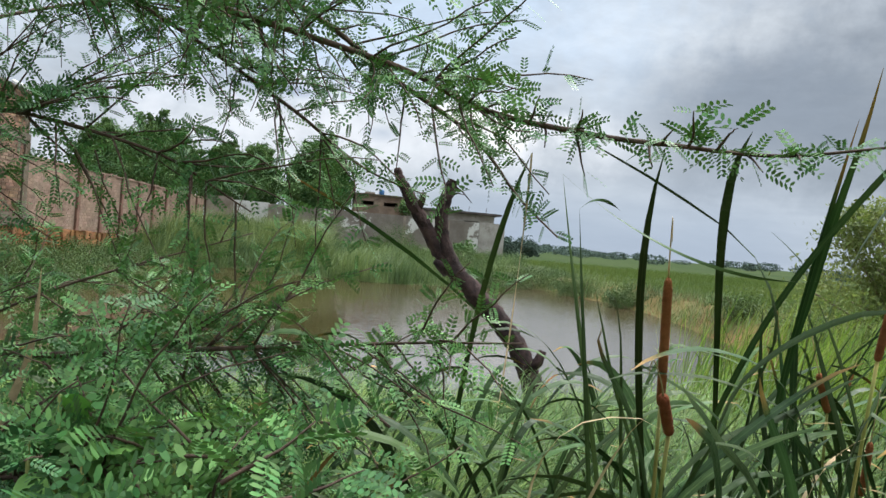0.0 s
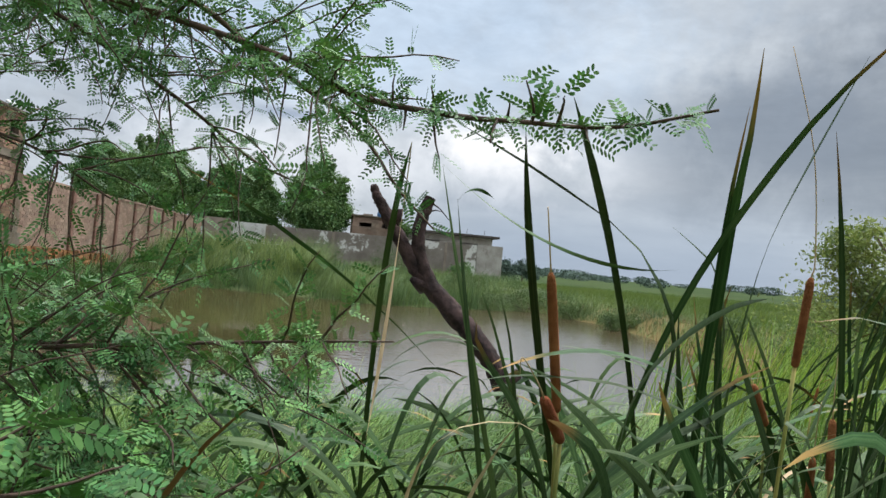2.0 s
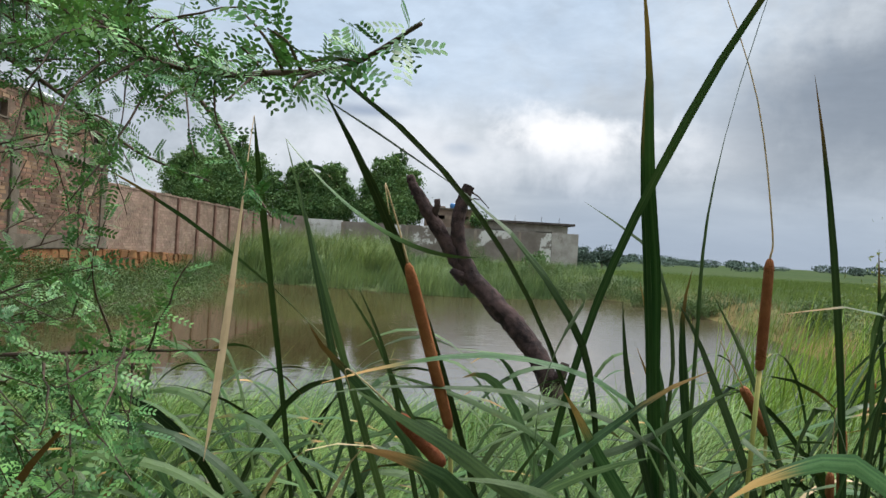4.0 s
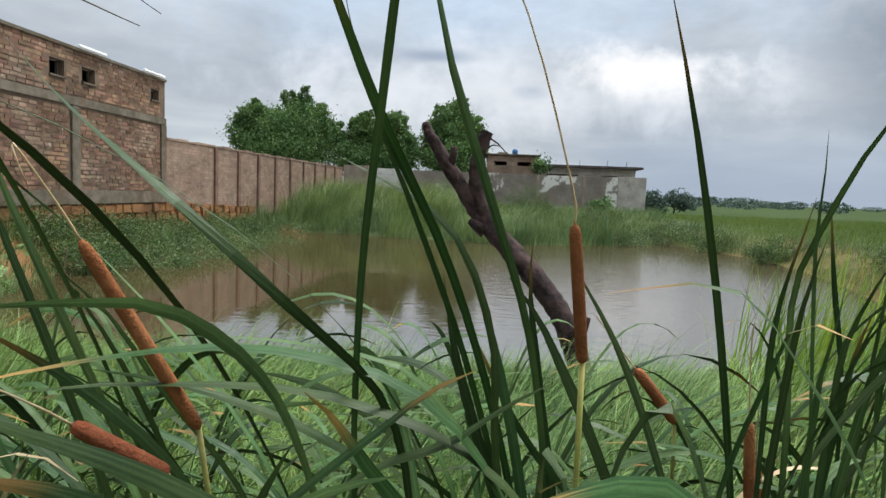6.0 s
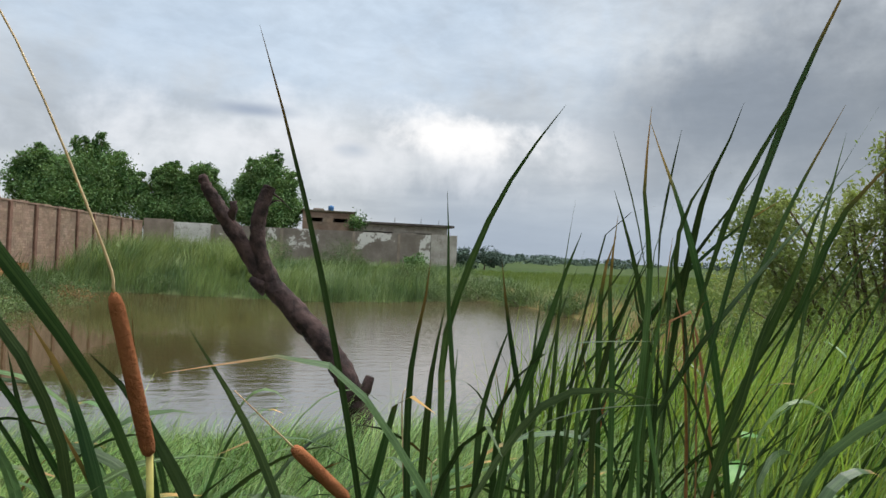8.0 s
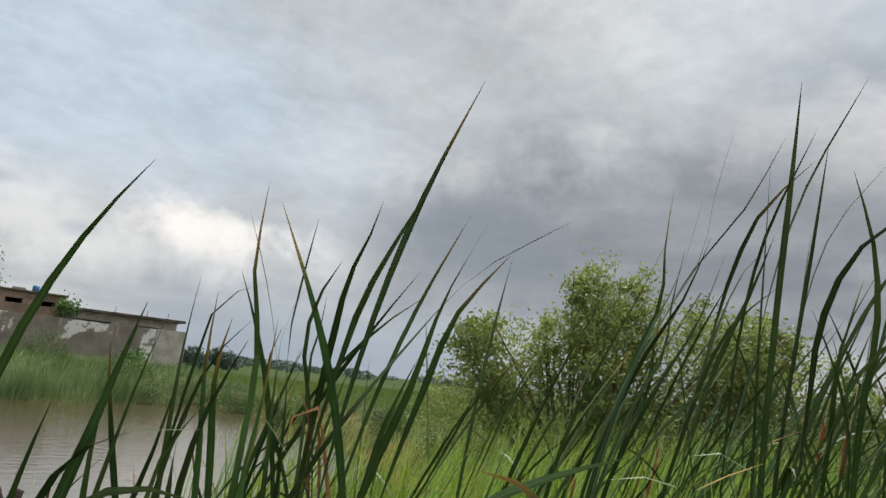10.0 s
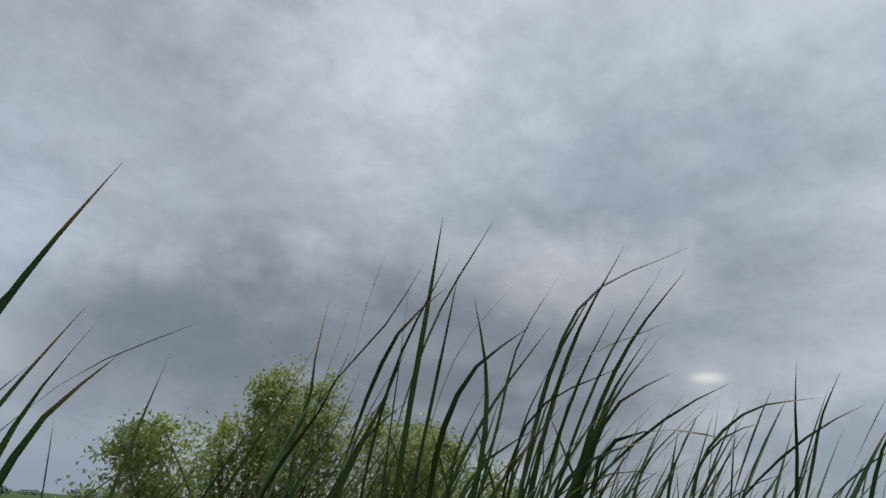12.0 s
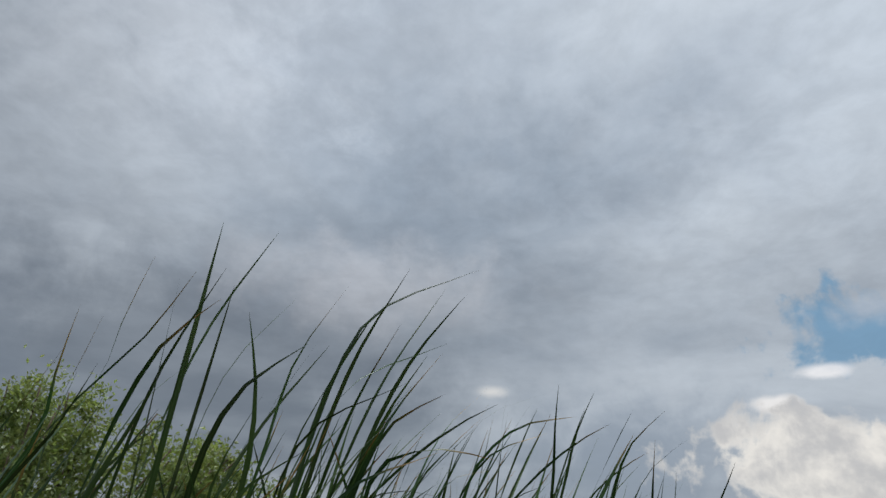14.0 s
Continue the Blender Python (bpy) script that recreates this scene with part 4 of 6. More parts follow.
# ---- leaning dead trunk ----
def dead_trunk():
    line = spline([(0.90, 5.50, -0.12), (0.80, 5.56, 0.20), (0.72, 5.60, 0.43), (0.60, 5.68, 0.67), (0.40, 5.80, 0.92), (0.13, 5.96, 1.20), (-0.12, 6.08, 1.47), (-0.32, 6.10, 1.75), (-0.50, 6.10, 2.02), (-0.60, 6.10, 2.18), (-0.64, 6.10, 2.28)], 8)
    n = len(line)
    rad = [0.122 - 0.026 * min(i / 8, 1) - 0.062 * max(0.0, (i / n - 0.45) / 0.55) for i in range(n)]
    rad[-1] *= 0.75
    bm = bmesh.new()

    def add(pts, radii, seed, sides=14):
        v, f = tube(pts, radii, sides, 0.10, seed)
        vs = [bm.verts.new(p) for p in v]
        for q in f:
            bm.faces.new([vs[i] for i in q])

    add(line, rad, 3, 26)
    fork = spline([(0.02, 6.02, 1.30), (-0.11, 6.06, 1.58), (-0.15, 6.08, 1.84), (-0.12, 6.08, 2.04), (-0.08, 6.08, 2.16), (-0.06, 6.08, 2.21)], 6)
    add(fork, [0.074 - 0.022 * i / len(fork) for i in range(len(fork))], 4)
    add([(-0.05, 6.03, 1.32), (-0.14, 6.02, 1.36), (-0.20, 6.01, 1.39)], [0.085, 0.050, 0.026], 6, 8)
    add([(0.70, 5.58, 0.42), (0.80, 5.54, 0.53), (0.83, 5.53, 0.64)], [0.070, 0.050, 0.036], 7, 8)
    add([(-0.40, 6.10, 1.88), (-0.36, 6.06, 2.0), (-0.37, 6.05, 2.06)], [0.045, 0.035, 0.026], 8, 8)
    for v in bm.verts:
        w = noise.noise(v.co * 6.0) * 0.010 + noise.noise(v.co * 30.0) * 0.010 + noise.noise(Vector((v.co.x * 60, v.co.y * 60, v.co.z * 14))) * 0.009
        v.co += Vector((w, w * 0.7, w * 0.4))
    me = bpy.data.meshes.new("dead_trunk")
    bm.to_mesh(me)
    bm.free()
    me.polygons.foreach_set("use_smooth", np.ones(len(me.polygons), dtype=bool))
    me.materials.append(BARK)
    base = tagged(holder("dead_tree", 0.82, 5.56, 0.0), "leaning dark dead tree trunk with two broken stubs", "tree")
    part("trunk", me, base, "", (-0.81, -5.56, 0.02))
    for p, q in (((-0.05, 6.06, 2.18), (0.14, 6.03, 2.02)), ((-0.06, 6.08, 2.08), (0.07, 6.1, 2.10))):
        m = tuple(0.5 * (a + b) for a, b in zip(p, q))
        v, f = tube([p, (m[0], m[1], m[2] + 0.02), q], [0.010, 0.007, 0.004], 5)
        part("twig", mesh_of("twig", v, f, BARK, True), base, "", (-0.82, -5.56, 0.0))


dead_trunk()


# ---- cattails ----
WIND = Vector((0.5, -0.86, 0.0))


def leaf_mesh(points, width, spin=0.0, twist=0.6, n=18, material=REED, thick=0.07, through_points=False, lift=0.0):
    """A long strap leaf with a lens-shaped section, along a Bezier line of control points or along a smooth line through them. It turns on itself and runs out to a long point."""
    ctrl = [Vector(p) for p in points]
    if through_points:
        n = 24
        line = [Vector(p) for p in smooth_line(points, n)]
    else:
        line = []
        for i in range(n + 1):
            q = list(ctrl)
            while len(q) > 1:
                q = [a.lerp(b, i / n) for a, b in zip(q, q[1:])]
            line.append(q[0])
    verts, faces = [], []
    ref = Vector((math.cos(spin), math.sin(spin), lift))
    for i, p in enumerate(line):
        s = i / n
        t = (line[min(i + 1, n)] - line[max(i - 1, 0)]).normalized()
        side = (ref - t * ref.dot(t)).normalized()
        side = Matrix.Rotation(twist * (s * s * 1.2 + 0.5 * math.sin(2.6 * s + 5 * spin)) + 0.30 * math.sin(5 * s + 7 * spin), 3, t) @ side
        face = t.cross(side)
        w = 0.5 * width * max(min(1.0, (1 - s) / 0.16) ** 0.8, 0.04) * (0.50 + 0.50 * min(s * 1.4, 1)) * (1 + 0.06 * math.sin(11 * s + 9 * spin))
        verts += [p - side * w, p + face * w * thick, p + side * w, p - face * w * thick]
        if i:
            a, b = 4 * (i - 1), 4 * i
            for k in range(4):
                j = (k + 1) % 4
                faces.append((a + k, a + j, b + j, b + k))
    faces += [(3, 2, 1, 0), (4 * n, 4 * n + 1, 4 * n + 2, 4 * n + 3)]
    me = mesh_of("leaf", verts, faces, material)
    uv = me.uv_layers.new(name="along")
    for loop in me.loops:
        k = loop.vertex_index
        uv.data[loop.index].uv = ((0.0, 0.5, 1.0, 0.5)[k % 4], (k // 4) / n)
    return me


def spike_mesh(a, b, r):
    a, b = Vector(a), Vector(b)
    rows = [(0.0, 0.35), (0.02, 0.85), (0.07, 1.0), (0.35, 1.04), (0.7, 1.0), (0.92, 0.95), (0.975, 0.7), (1.0, 0.3)]
    v, f = tube([tuple(a.lerp(b, s)) for s, _ in rows], [r * k for _, k in rows], 12, 0.03, 2)
    return mesh_of("spike", v, f, SPIKE, True)


CATTAIL = "tall green cattail plant with long strap leaves"
SPIKED = "cattail plant with a brown seed spike on a stalk"


def cattail(x, y, leaves, spike=None, label=None, group="cattails at the pond", seed=0):
    """leaves: rows of tip dx, dy, height, bow (height share of the middle), width, material. spike: low and high end, radius, from the foot."""
    rng = random.Random(seed)
    z0 = float(ground_height(x, y)) - 0.03
    plant = tagged(holder("cattail_plant", x, y, z0), label or (SPIKED if spike else CATTAIL), "cattail", group)
    for dx, dy, h, bow, w, mat in leaves:
        foot = (rng.uniform(-0.03, 0.03), rng.uniform(-0.03, 0.03), 0.0)
        ctrl = [foot, (foot[0] + dx * 0.08, foot[1] + dy * 0.08, h * bow * 0.55), (dx * 0.45, dy * 0.45, h * bow), (dx, dy, h)]
        if bow < 0.6:
            ctrl[1:3] = [(dx * 0.30, dy * 0.30, h * 0.38), (dx * 0.60, dy * 0.60, h * 0.72)]
        look_dir = math.atan2(dy, dx) + math.pi / 2 + (rng.uniform(-1.2, 1.2) if h > 1.5 else rng.uniform(-0.5, 0.5))
        part("leaf", leaf_mesh(ctrl, w, look_dir, rng.uniform(-2.4, 2.4) if h > 1.5 else rng.uniform(-1.0, 1.0), 16, mat), plant, "" if mat is REED else "dry tan leaf")
    if spike:
        low, high, r = spike[:3]
        v, f = tube(spline([(0, 0, 0), (low[0] * 0.5, low[1] * 0.5, low[2] * 0.5), low], 4), [0.0065] * 9, 7)
        part("stalk", mesh_of("stalk", v, f, STALK, True), plant, "yellow-green stalk")
        part("spike", spike_mesh(low, high, r), plant, "velvety brown seed spike")
        d = (Vector(high) - Vector(low)).normalized()
        top = Vector(high)
        far = spike[3] if len(spike) > 3 else tuple(top + d * 0.22 + Vector((0.01, 0, 0)))
        mid = (top + d * 0.16).lerp(Vector(far), 0.35)
        v, f = tube(spline([tuple(top), tuple(top + d * 0.05), tuple(mid), far], 4), list(np.linspace(0.0026, 0.0008, 13)), 5)
        part("bristle", mesh_of("bristle", v, f, DRY, True), plant, "thin dry bristle above the spike")
    return plant


def strap_plant(x, y, curves, spike=None, label=None, group="cattails at the pond", seed=0):
    """A cattail whose leaves are given as rows of width, material and the bend points of the leaf in the place; the spike by its low end, high end, radius and bristle tip."""
    rng = random.Random(seed)
    z0 = float(ground_height(x, y)) - 0.03
    plant = tagged(holder("cattail_plant", x, y, z0), label or (SPIKED if spike else CATTAIL), "cattail", group)
    local = lambda p: (p[0] - x, p[1] - y, p[2] - z0)
    for row in curves:
        w, mat, pts = row[0], row[1], [Vector(p) for p in row[2:6]]
        foot = (rng.uniform(-0.03, 0.03), rng.uniform(-0.03, 0.03), 0.0)
        d = pts[3] - pts[0]
        turn = math.atan2(d.y, d.x) + math.pi / 2 + (rng.uniform(-1.4, 1.4) if group == "cattail stand" else rng.uniform(-0.5, 0.5))
        ob = part("leaf", leaf_mesh([foot] + [local(p) for p in pts[1:]], w, turn, rng.uniform(-0.9, 0.9), 16, mat), plant, "" if mat is REED else "dry tan leaf")
        if len(row) > 6:
            end = leaf_mesh([local(pts[3])] + [local(p) for p in row[6:]], w * 1.2, 1.48, 0.15, 12, DRY)
            part("broken_end", end, plant, "tan dry leaf end, folded and hanging down")
    if spike:
        low, high, r, far = spike
        low, high, far = local(low), local(high), local(far)
        v, f = tube(spline([(0, 0, 0), (low[0] * 0.35, low[1] * 0.35, low[2] * 0.5), low], 4), [0.0045] * 9, 7)
        part("stalk", mesh_of("stalk", v, f, STALK, True), plant, "yellow-green stalk")
        part("spike", spike_mesh(low, high, r), plant, "velvety brown seed spike")
        top, d = Vector(high), (Vector(high) - Vector(low)).normalized()
        v, f = tube(spline([high, tuple(top + d * 0.05), tuple((top + d * 0.16).lerp(Vector(far), 0.35)), far], 4), list(np.linspace(0.0020, 0.0007, 13)), 5)
        part("bristle", mesh_of("bristle", v, f, DRY, True), plant, "thin dry bristle above the spike")
    return plant


def blade_plant(x, y, rows, label=CATTAIL, group="cattails at the pond", twist=1.2, seed=0, fill=0):
    """A cattail whose leaves run through bend points: rows of width, material, turn and the points from foot to tip; fill adds shorter, narrower leaves beside each."""
    rng = random.Random(seed)
    z0 = float(ground_height(x, y)) - 0.03
    plant = tagged(holder("cattail_plant", x, y, z0), label, "cattail", group)
    for w, mat, turn, *pts in rows:
        line = [(p[0] - x, p[1] - y, max(p[2] - z0, 0.0)) for p in pts]
        part("leaf", leaf_mesh(line, w, turn, rng.choice((-1, 1)) * rng.uniform(0.5, 1.0) * twist, material=mat, through_points=True, lift=0.9 if turn >= 0.9 and twist < 1.0 else 0.0), plant)
        for k in range(fill):
            grow, dx, dy = rng.uniform(0.62, 0.95), rng.gauss(0, 0.09), rng.gauss(0, 0.09)
            near = [(p[0] * grow + dx * (0.3 + q / len(line)), p[1] * grow + dy * (0.3 + q / len(line)), p[2] * grow) for q, p in enumerate(line)]
            part("leaf", leaf_mesh(near, w * rng.uniform(0.5, 0.85), rng.uniform(-1.4, 1.4), rng.choice((-1, 1)) * rng.uniform(0.5, 1.0) * twist, material=mat, through_points=True), plant)
    return plant


# the plants right in front of the path
G = 0.05
blade_plant(0.02, 1.42, [
    (0.018, REED, 0.3, (0.06, 1.46, G), (0.02, 1.30, 0.85), (-0.09, 1.10, 1.37), (-0.16, 0.95, 1.59), (-0.23, 0.82, 1.75), (-0.27, 0.73, 1.87), (-0.32, 0.64, 1.99)),
    (0.015, REED, -0.4, (0.02, 1.46, G), (-0.01, 1.28, 0.90), (-0.12, 1.06, 1.40), (-0.19, 0.92, 1.62), (-0.25, 0.80, 1.80), (-0.27, 0.74, 1.92)),
    (0.016, REED, 0.5, (0.10, 1.46, G), (0.06, 1.28, 0.95), (-0.02, 1.08, 1.45), (-0.10, 0.89, 1.68), (-0.15, 0.72, 1.83), (-0.17, 0.58, 1.98)),
    (0.016, REED, 0.2, (0.05, 1.40, G), (0.02, 1.25, 0.75), (-0.06, 1.12, 1.22), (-0.08, 1.05, 1.45), (-0.16, 0.98, 1.62), (-0.30, 0.93, 1.70))], seed=1)
blade_plant(-0.24, 1.40, [
    (0.014, REED, 0.2, (-0.33, 1.44, G), (-0.31, 1.24, 0.78), (-0.29, 1.04, 1.32), (-0.26, 0.91, 1.57), (-0.22, 0.78, 1.76), (-0.18, 0.64, 1.92), (-0.13, 0.48, 2.05)),
    (0.015, REED, 0.4, (-0.20, 1.36, G), (-0.19, 1.18, 0.85), (-0.24, 1.01, 1.33), (-0.35, 0.82, 1.52), (-0.47, 0.76, 1.65), (-0.60, 0.80, 1.74), (-0.78, 0.92, 1.86)),
    (0.017, REED, 1.0, (-0.30, 1.30, G), (-0.32, 1.10, 0.95), (-0.37, 0.87, 1.38), (-0.38, 0.71, 1.49), (-0.39, 0.57, 1.55), (-0.44, 0.42, 1.57))], seed=2)
strap_plant(-0.02, 1.44, [
    (0.017, REED, (0.00, 1.50, G), (-0.02, 1.41, 1.14), (-0.43, 1.00, 1.76), (-0.74, 0.39, 1.79))], seed=3)
strap_plant(-0.84, 1.74, [
    (0.015, REED, (-0.84, 1.75, G), (-0.86, 1.58, 1.0), (-0.90, 1.18, 1.58), (-0.87, 0.92, 1.81), (-0.875, 0.90, 1.72), (-0.885, 0.90, 1.46), (-0.91, 0.88, 1.24))], label="cattail with one leaf folded, its dry end hanging", seed=33)
strap_plant(-0.22, 1.24, [
    (0.018, REED, (-0.19, 1.32, G), (-0.20, 1.24, 0.87), (-0.68, 1.33, 1.45), (-1.42, 1.53, 1.78)),
    (0.018, REED, (-0.19, 1.28, G), (-0.34, 1.31, 0.92), (-0.56, 1.10, 1.55), (-0.72, 0.65, 1.80))], seed=14)
strap_plant(0.44, 1.25, [
    (0.015, REED, (0.47, 1.30, G), (0.42, 1.25, 0.73), (0.36, 1.14, 1.39), (0.16, 1.03, 1.98))], ((0.45, 1.30, 1.06), (0.43, 1.28, 1.24), 0.0105, (0.42, 1.26, 1.44)), seed=15)
strap_plant(0.36, 1.46, [
    (0.022, REED, (0.33, 1.47, G), (0.37, 1.45, 0.74), (0.49, 1.47, 1.24), (0.69, 1.47, 1.46))], ((0.34, 1.44, 1.18), (0.23, 1.36, 1.31), 0.0125, (0.13, 1.28, 1.43)), seed=4)
strap_plant(0.08, 1.10, [], ((0.056, 0.98, 1.415), (0.024, 0.91, 1.62), 0.0090, (-0.16, 0.78, 2.06)), seed=5)
strap_plant(-0.44, 1.07, [], ((-0.51, 0.96, 1.29), (-0.60, 0.815, 1.58), 0.0098, (-0.63, 0.76, 1.65)), seed=6)
strap_plant(-0.48, 1.04, [], ((-0.525, 0.89, 1.25), (-0.60, 0.795, 1.35), 0.0115, (-0.67, 0.73, 1.40)), seed=7)
strap_plant(0.56, 1.52, [
    (0.022, REED, (0.55, 1.57, G), (0.53, 1.53, 0.74), (0.43, 1.45, 1.19), (0.25, 1.41, 1.24)),
    (0.020, REED, (0.55, 1.57, G), (0.65, 1.53, 0.84), (0.79, 1.47, 1.36), (1.01, 1.45, 1.40))], ((0.57, 1.52, 0.88), (0.53, 1.46, 1.08), 0.0110, (0.52, 1.43, 1.26)), seed=8)
strap_plant(-1.20, 1.02, [
    (0.018, RUSTY, (-1.21, 1.04, G), (-1.46, 1.01, 0.58), (-1.41, 1.02, 1.06), (-1.08, 0.85, 1.33)),
    (0.018, RUSTY, (-1.17, 1.10, G), (-1.09, 1.06, 0.45), (-1.21, 0.97, 0.84), (-1.07, 0.93, 1.20))], label="withered orange cattail leaves arching over", seed=16)

# leaves that sweep sideways over the near grass, and the clump that closes the pond's near corner
blade_plant(0.36, 1.14, [
    (0.024, REED, 1.3, (0.37, 1.13, G), (-0.20, 1.01, 1.30), (-0.36, 0.98, 1.35), (-0.51, 0.92, 1.37), (-0.64, 0.85, 1.38), (-0.73, 0.77, 1.38)),
    (0.014, REED, 0.0, (0.37, 1.16, G), (0.25, 1.21, 1.15), (0.15, 1.21, 1.40), (0.06, 1.20, 1.55)),
    (0.022, REED, 0.7, (0.37, 1.09, G), (0.26, 0.99, 1.19), (0.21, 0.98, 1.32), (0.17, 0.97, 1.37), (0.14, 0.95, 1.34), (0.10, 0.93, 1.28), (0.08, 0.91, 1.19)),
    (0.016, REED, 0.2, (0.36, 1.17, G), (0.12, 1.20, 1.07), (0.02, 1.20, 1.18), (-0.03, 1.18, 1.26), (-0.11, 1.16, 1.42)),
    (0.020, REED, 0.3, (0.33, 1.15, G), (0.14, 1.15, 1.16), (0.05, 1.14, 1.36), (-0.01, 1.12, 1.47), (-0.05, 1.10, 1.52))], twist=0.5, seed=500)
blade_plant(0.18, 1.17, [
    (0.024, REED, 1.3, (0.20, 1.15, G), (-0.29, 0.96, 1.40), (-0.44, 0.91, 1.43), (-0.54, 0.86, 1.43), (-0.64, 0.79, 1.42), (-0.71, 0.72, 1.41)),
    (0.018, REED, 1.1, (0.21, 1.19, G), (0.35, 1.05, 1.37), (0.37, 1.00, 1.48), (0.38, 0.96, 1.49), (0.40, 0.91, 1.48)),
    (0.020, REED, 0.8, (0.17, 1.18, G), (0.30, 1.02, 1.14), (0.35, 0.96, 1.21), (0.38, 0.90, 1.25), (0.40, 0.86, 1.31)),
    (0.014, REED, 0.8, (0.16, 1.17, G), (-0.13, 1.10, 1.27), (-0.21, 1.08, 1.36), (-0.34, 1.05, 1.40), (-0.44, 1.01, 1.42), (-0.53, 0.96, 1.43)),
    (0.016, REED, 0.6, (0.15, 1.15, G), (-0.18, 1.06, 1.11), (-0.32, 1.03, 1.25), (-0.42, 0.99, 1.31), (-0.55, 0.93, 1.37), (-0.63, 0.87, 1.40))], twist=0.5, seed=501)
blade_plant(-0.04, 1.00, [
    (0.028, REED, 1.0, (-0.06, 0.99, G), (-0.37, 0.85, 1.19), (-0.46, 0.81, 1.26), (-0.53, 0.76, 1.32), (-0.60, 0.71, 1.37), (-0.66, 0.65, 1.42)),
    (0.024, REED, 1.2, (-0.07, 0.98, G), (-0.31, 0.86, 1.19), (-0.37, 0.83, 1.23), (-0.46, 0.79, 1.26), (-0.55, 0.73, 1.28)),
    (0.016, DRY, 0.6, (-0.03, 1.01, G), (0.03, 0.92, 1.26), (0.05, 0.89, 1.28), (0.07, 0.85, 1.30)),
    (0.022, REED, 0.5, (-0.03, 1.02, G), (-0.00, 0.98, 1.16), (-0.00, 0.95, 1.25), (-0.00, 0.93, 1.30), (0.02, 0.90, 1.29), (0.03, 0.87, 1.23)),
    (0.026, REED, 0.3, (-0.01, 1.01, G), (-0.18, 0.96, 1.16), (-0.25, 0.93, 1.26), (-0.30, 0.91, 1.34), (-0.33, 0.88, 1.38))], twist=0.5, seed=502)
blade_plant(-0.40, 1.05, [
    (0.030, REED, 1.2, (-0.38, 1.00, G), (-0.49, 0.77, 1.23), (-0.53, 0.73, 1.28), (-0.59, 0.69, 1.32), (-0.65, 0.63, 1.35)),
    (0.022, REED, 1.0, (-0.37, 1.08, G), (-0.09, 1.00, 1.13), (-0.01, 0.95, 1.19), (0.06, 0.91, 1.23)),
    (0.020, REED, 0.4, (-0.45, 1.03, G), (-0.43, 0.94, 1.14), (-0.39, 0.92, 1.23), (-0.35, 0.90, 1.30)),
    (0.018, REED, 0.5, (-0.37, 1.09, G), (-0.60, 0.94, 1.29), (-0.70, 0.87, 1.41), (-0.73, 0.83, 1.45), (-0.74, 0.79, 1.48)),
    (0.010, REED, 0.2, (-0.43, 1.07, G), (-0.58, 1.00, 1.23), (-0.61, 0.96, 1.35), (-0.64, 0.92, 1.45), (-0.68, 0.88, 1.54))], twist=0.5, seed=503)
blade_plant(-0.69, 0.95, [
    (0.022, REED, 0.9, (-0.69, 0.96, G), (-0.41, 0.94, 1.15), (-0.32, 0.93, 1.24), (-0.22, 0.91, 1.33), (-0.16, 0.88, 1.39), (-0.10, 0.85, 1.43)),
    (0.022, REED, 1.0, (-0.66, 0.94, G), (-0.41, 0.89, 1.17), (-0.34, 0.88, 1.22), (-0.27, 0.86, 1.26), (-0.19, 0.84, 1.29)),
    (0.012, DRY, 0.9, (-0.72, 0.91, G), (-0.66, 0.81, 1.30), (-0.63, 0.80, 1.30), (-0.59, 0.79, 1.28)),
    (0.012, DRY, 0.4, (-0.72, 0.90, G), (-0.70, 0.79, 1.22), (-0.67, 0.78, 1.28), (-0.64, 0.77, 1.32)),
    (0.020, REED, 1.0, (-0.65, 1.02, G), (-0.24, 1.06, 1.21), (-0.14, 1.03, 1.26), (-0.05, 0.99, 1.34), (0.01, 0.95, 1.39))], twist=0.5, seed=504)
blade_plant(0.52, 0.87, [
    (0.032, REED, 1.2, (0.47, 0.85, G), (0.23, 0.83, 1.23), (0.18, 0.83, 1.27), (0.12, 0.84, 1.30), (0.07, 0.83, 1.29), (0.00, 0.83, 1.27), (-0.08, 0.82, 1.23)),
    (0.022, REED, 1.2, (0.56, 0.88, G), (0.41, 0.95, 1.35), (0.33, 0.97, 1.47), (0.29, 0.96, 1.52), (0.22, 0.97, 1.54), (0.14, 0.97, 1.53), (0.07, 0.96, 1.52))], twist=0.5, seed=505)
blade_plant(0.07, 1.22, [
    (0.018, REED, 0.0, (0.06, 1.22, G), (-0.04, 1.19, 1.06), (-0.10, 1.17, 1.25), (-0.14, 1.14, 1.40), (-0.16, 1.12, 1.52)),
    (0.020, REED, 0.2, (0.07, 1.22, G), (0.00, 1.18, 1.08), (-0.05, 1.16, 1.32), (-0.10, 1.14, 1.49), (-0.13, 1.11, 1.56)),
    (0.018, REED, -0.2, (0.08, 1.23, G), (0.06, 1.22, 1.06), (0.01, 1.20, 1.36), (-0.01, 1.17, 1.52), (-0.01, 1.14, 1.59))], twist=0.5, seed=506)
blade_plant(-0.35, 1.18, [
    (0.010, REED, 0.2, (-0.35, 1.18, G), (-0.51, 1.08, 1.17), (-0.60, 1.02, 1.33), (-0.66, 0.97, 1.46), (-0.71, 0.91, 1.54))], twist=0.5, seed=507)
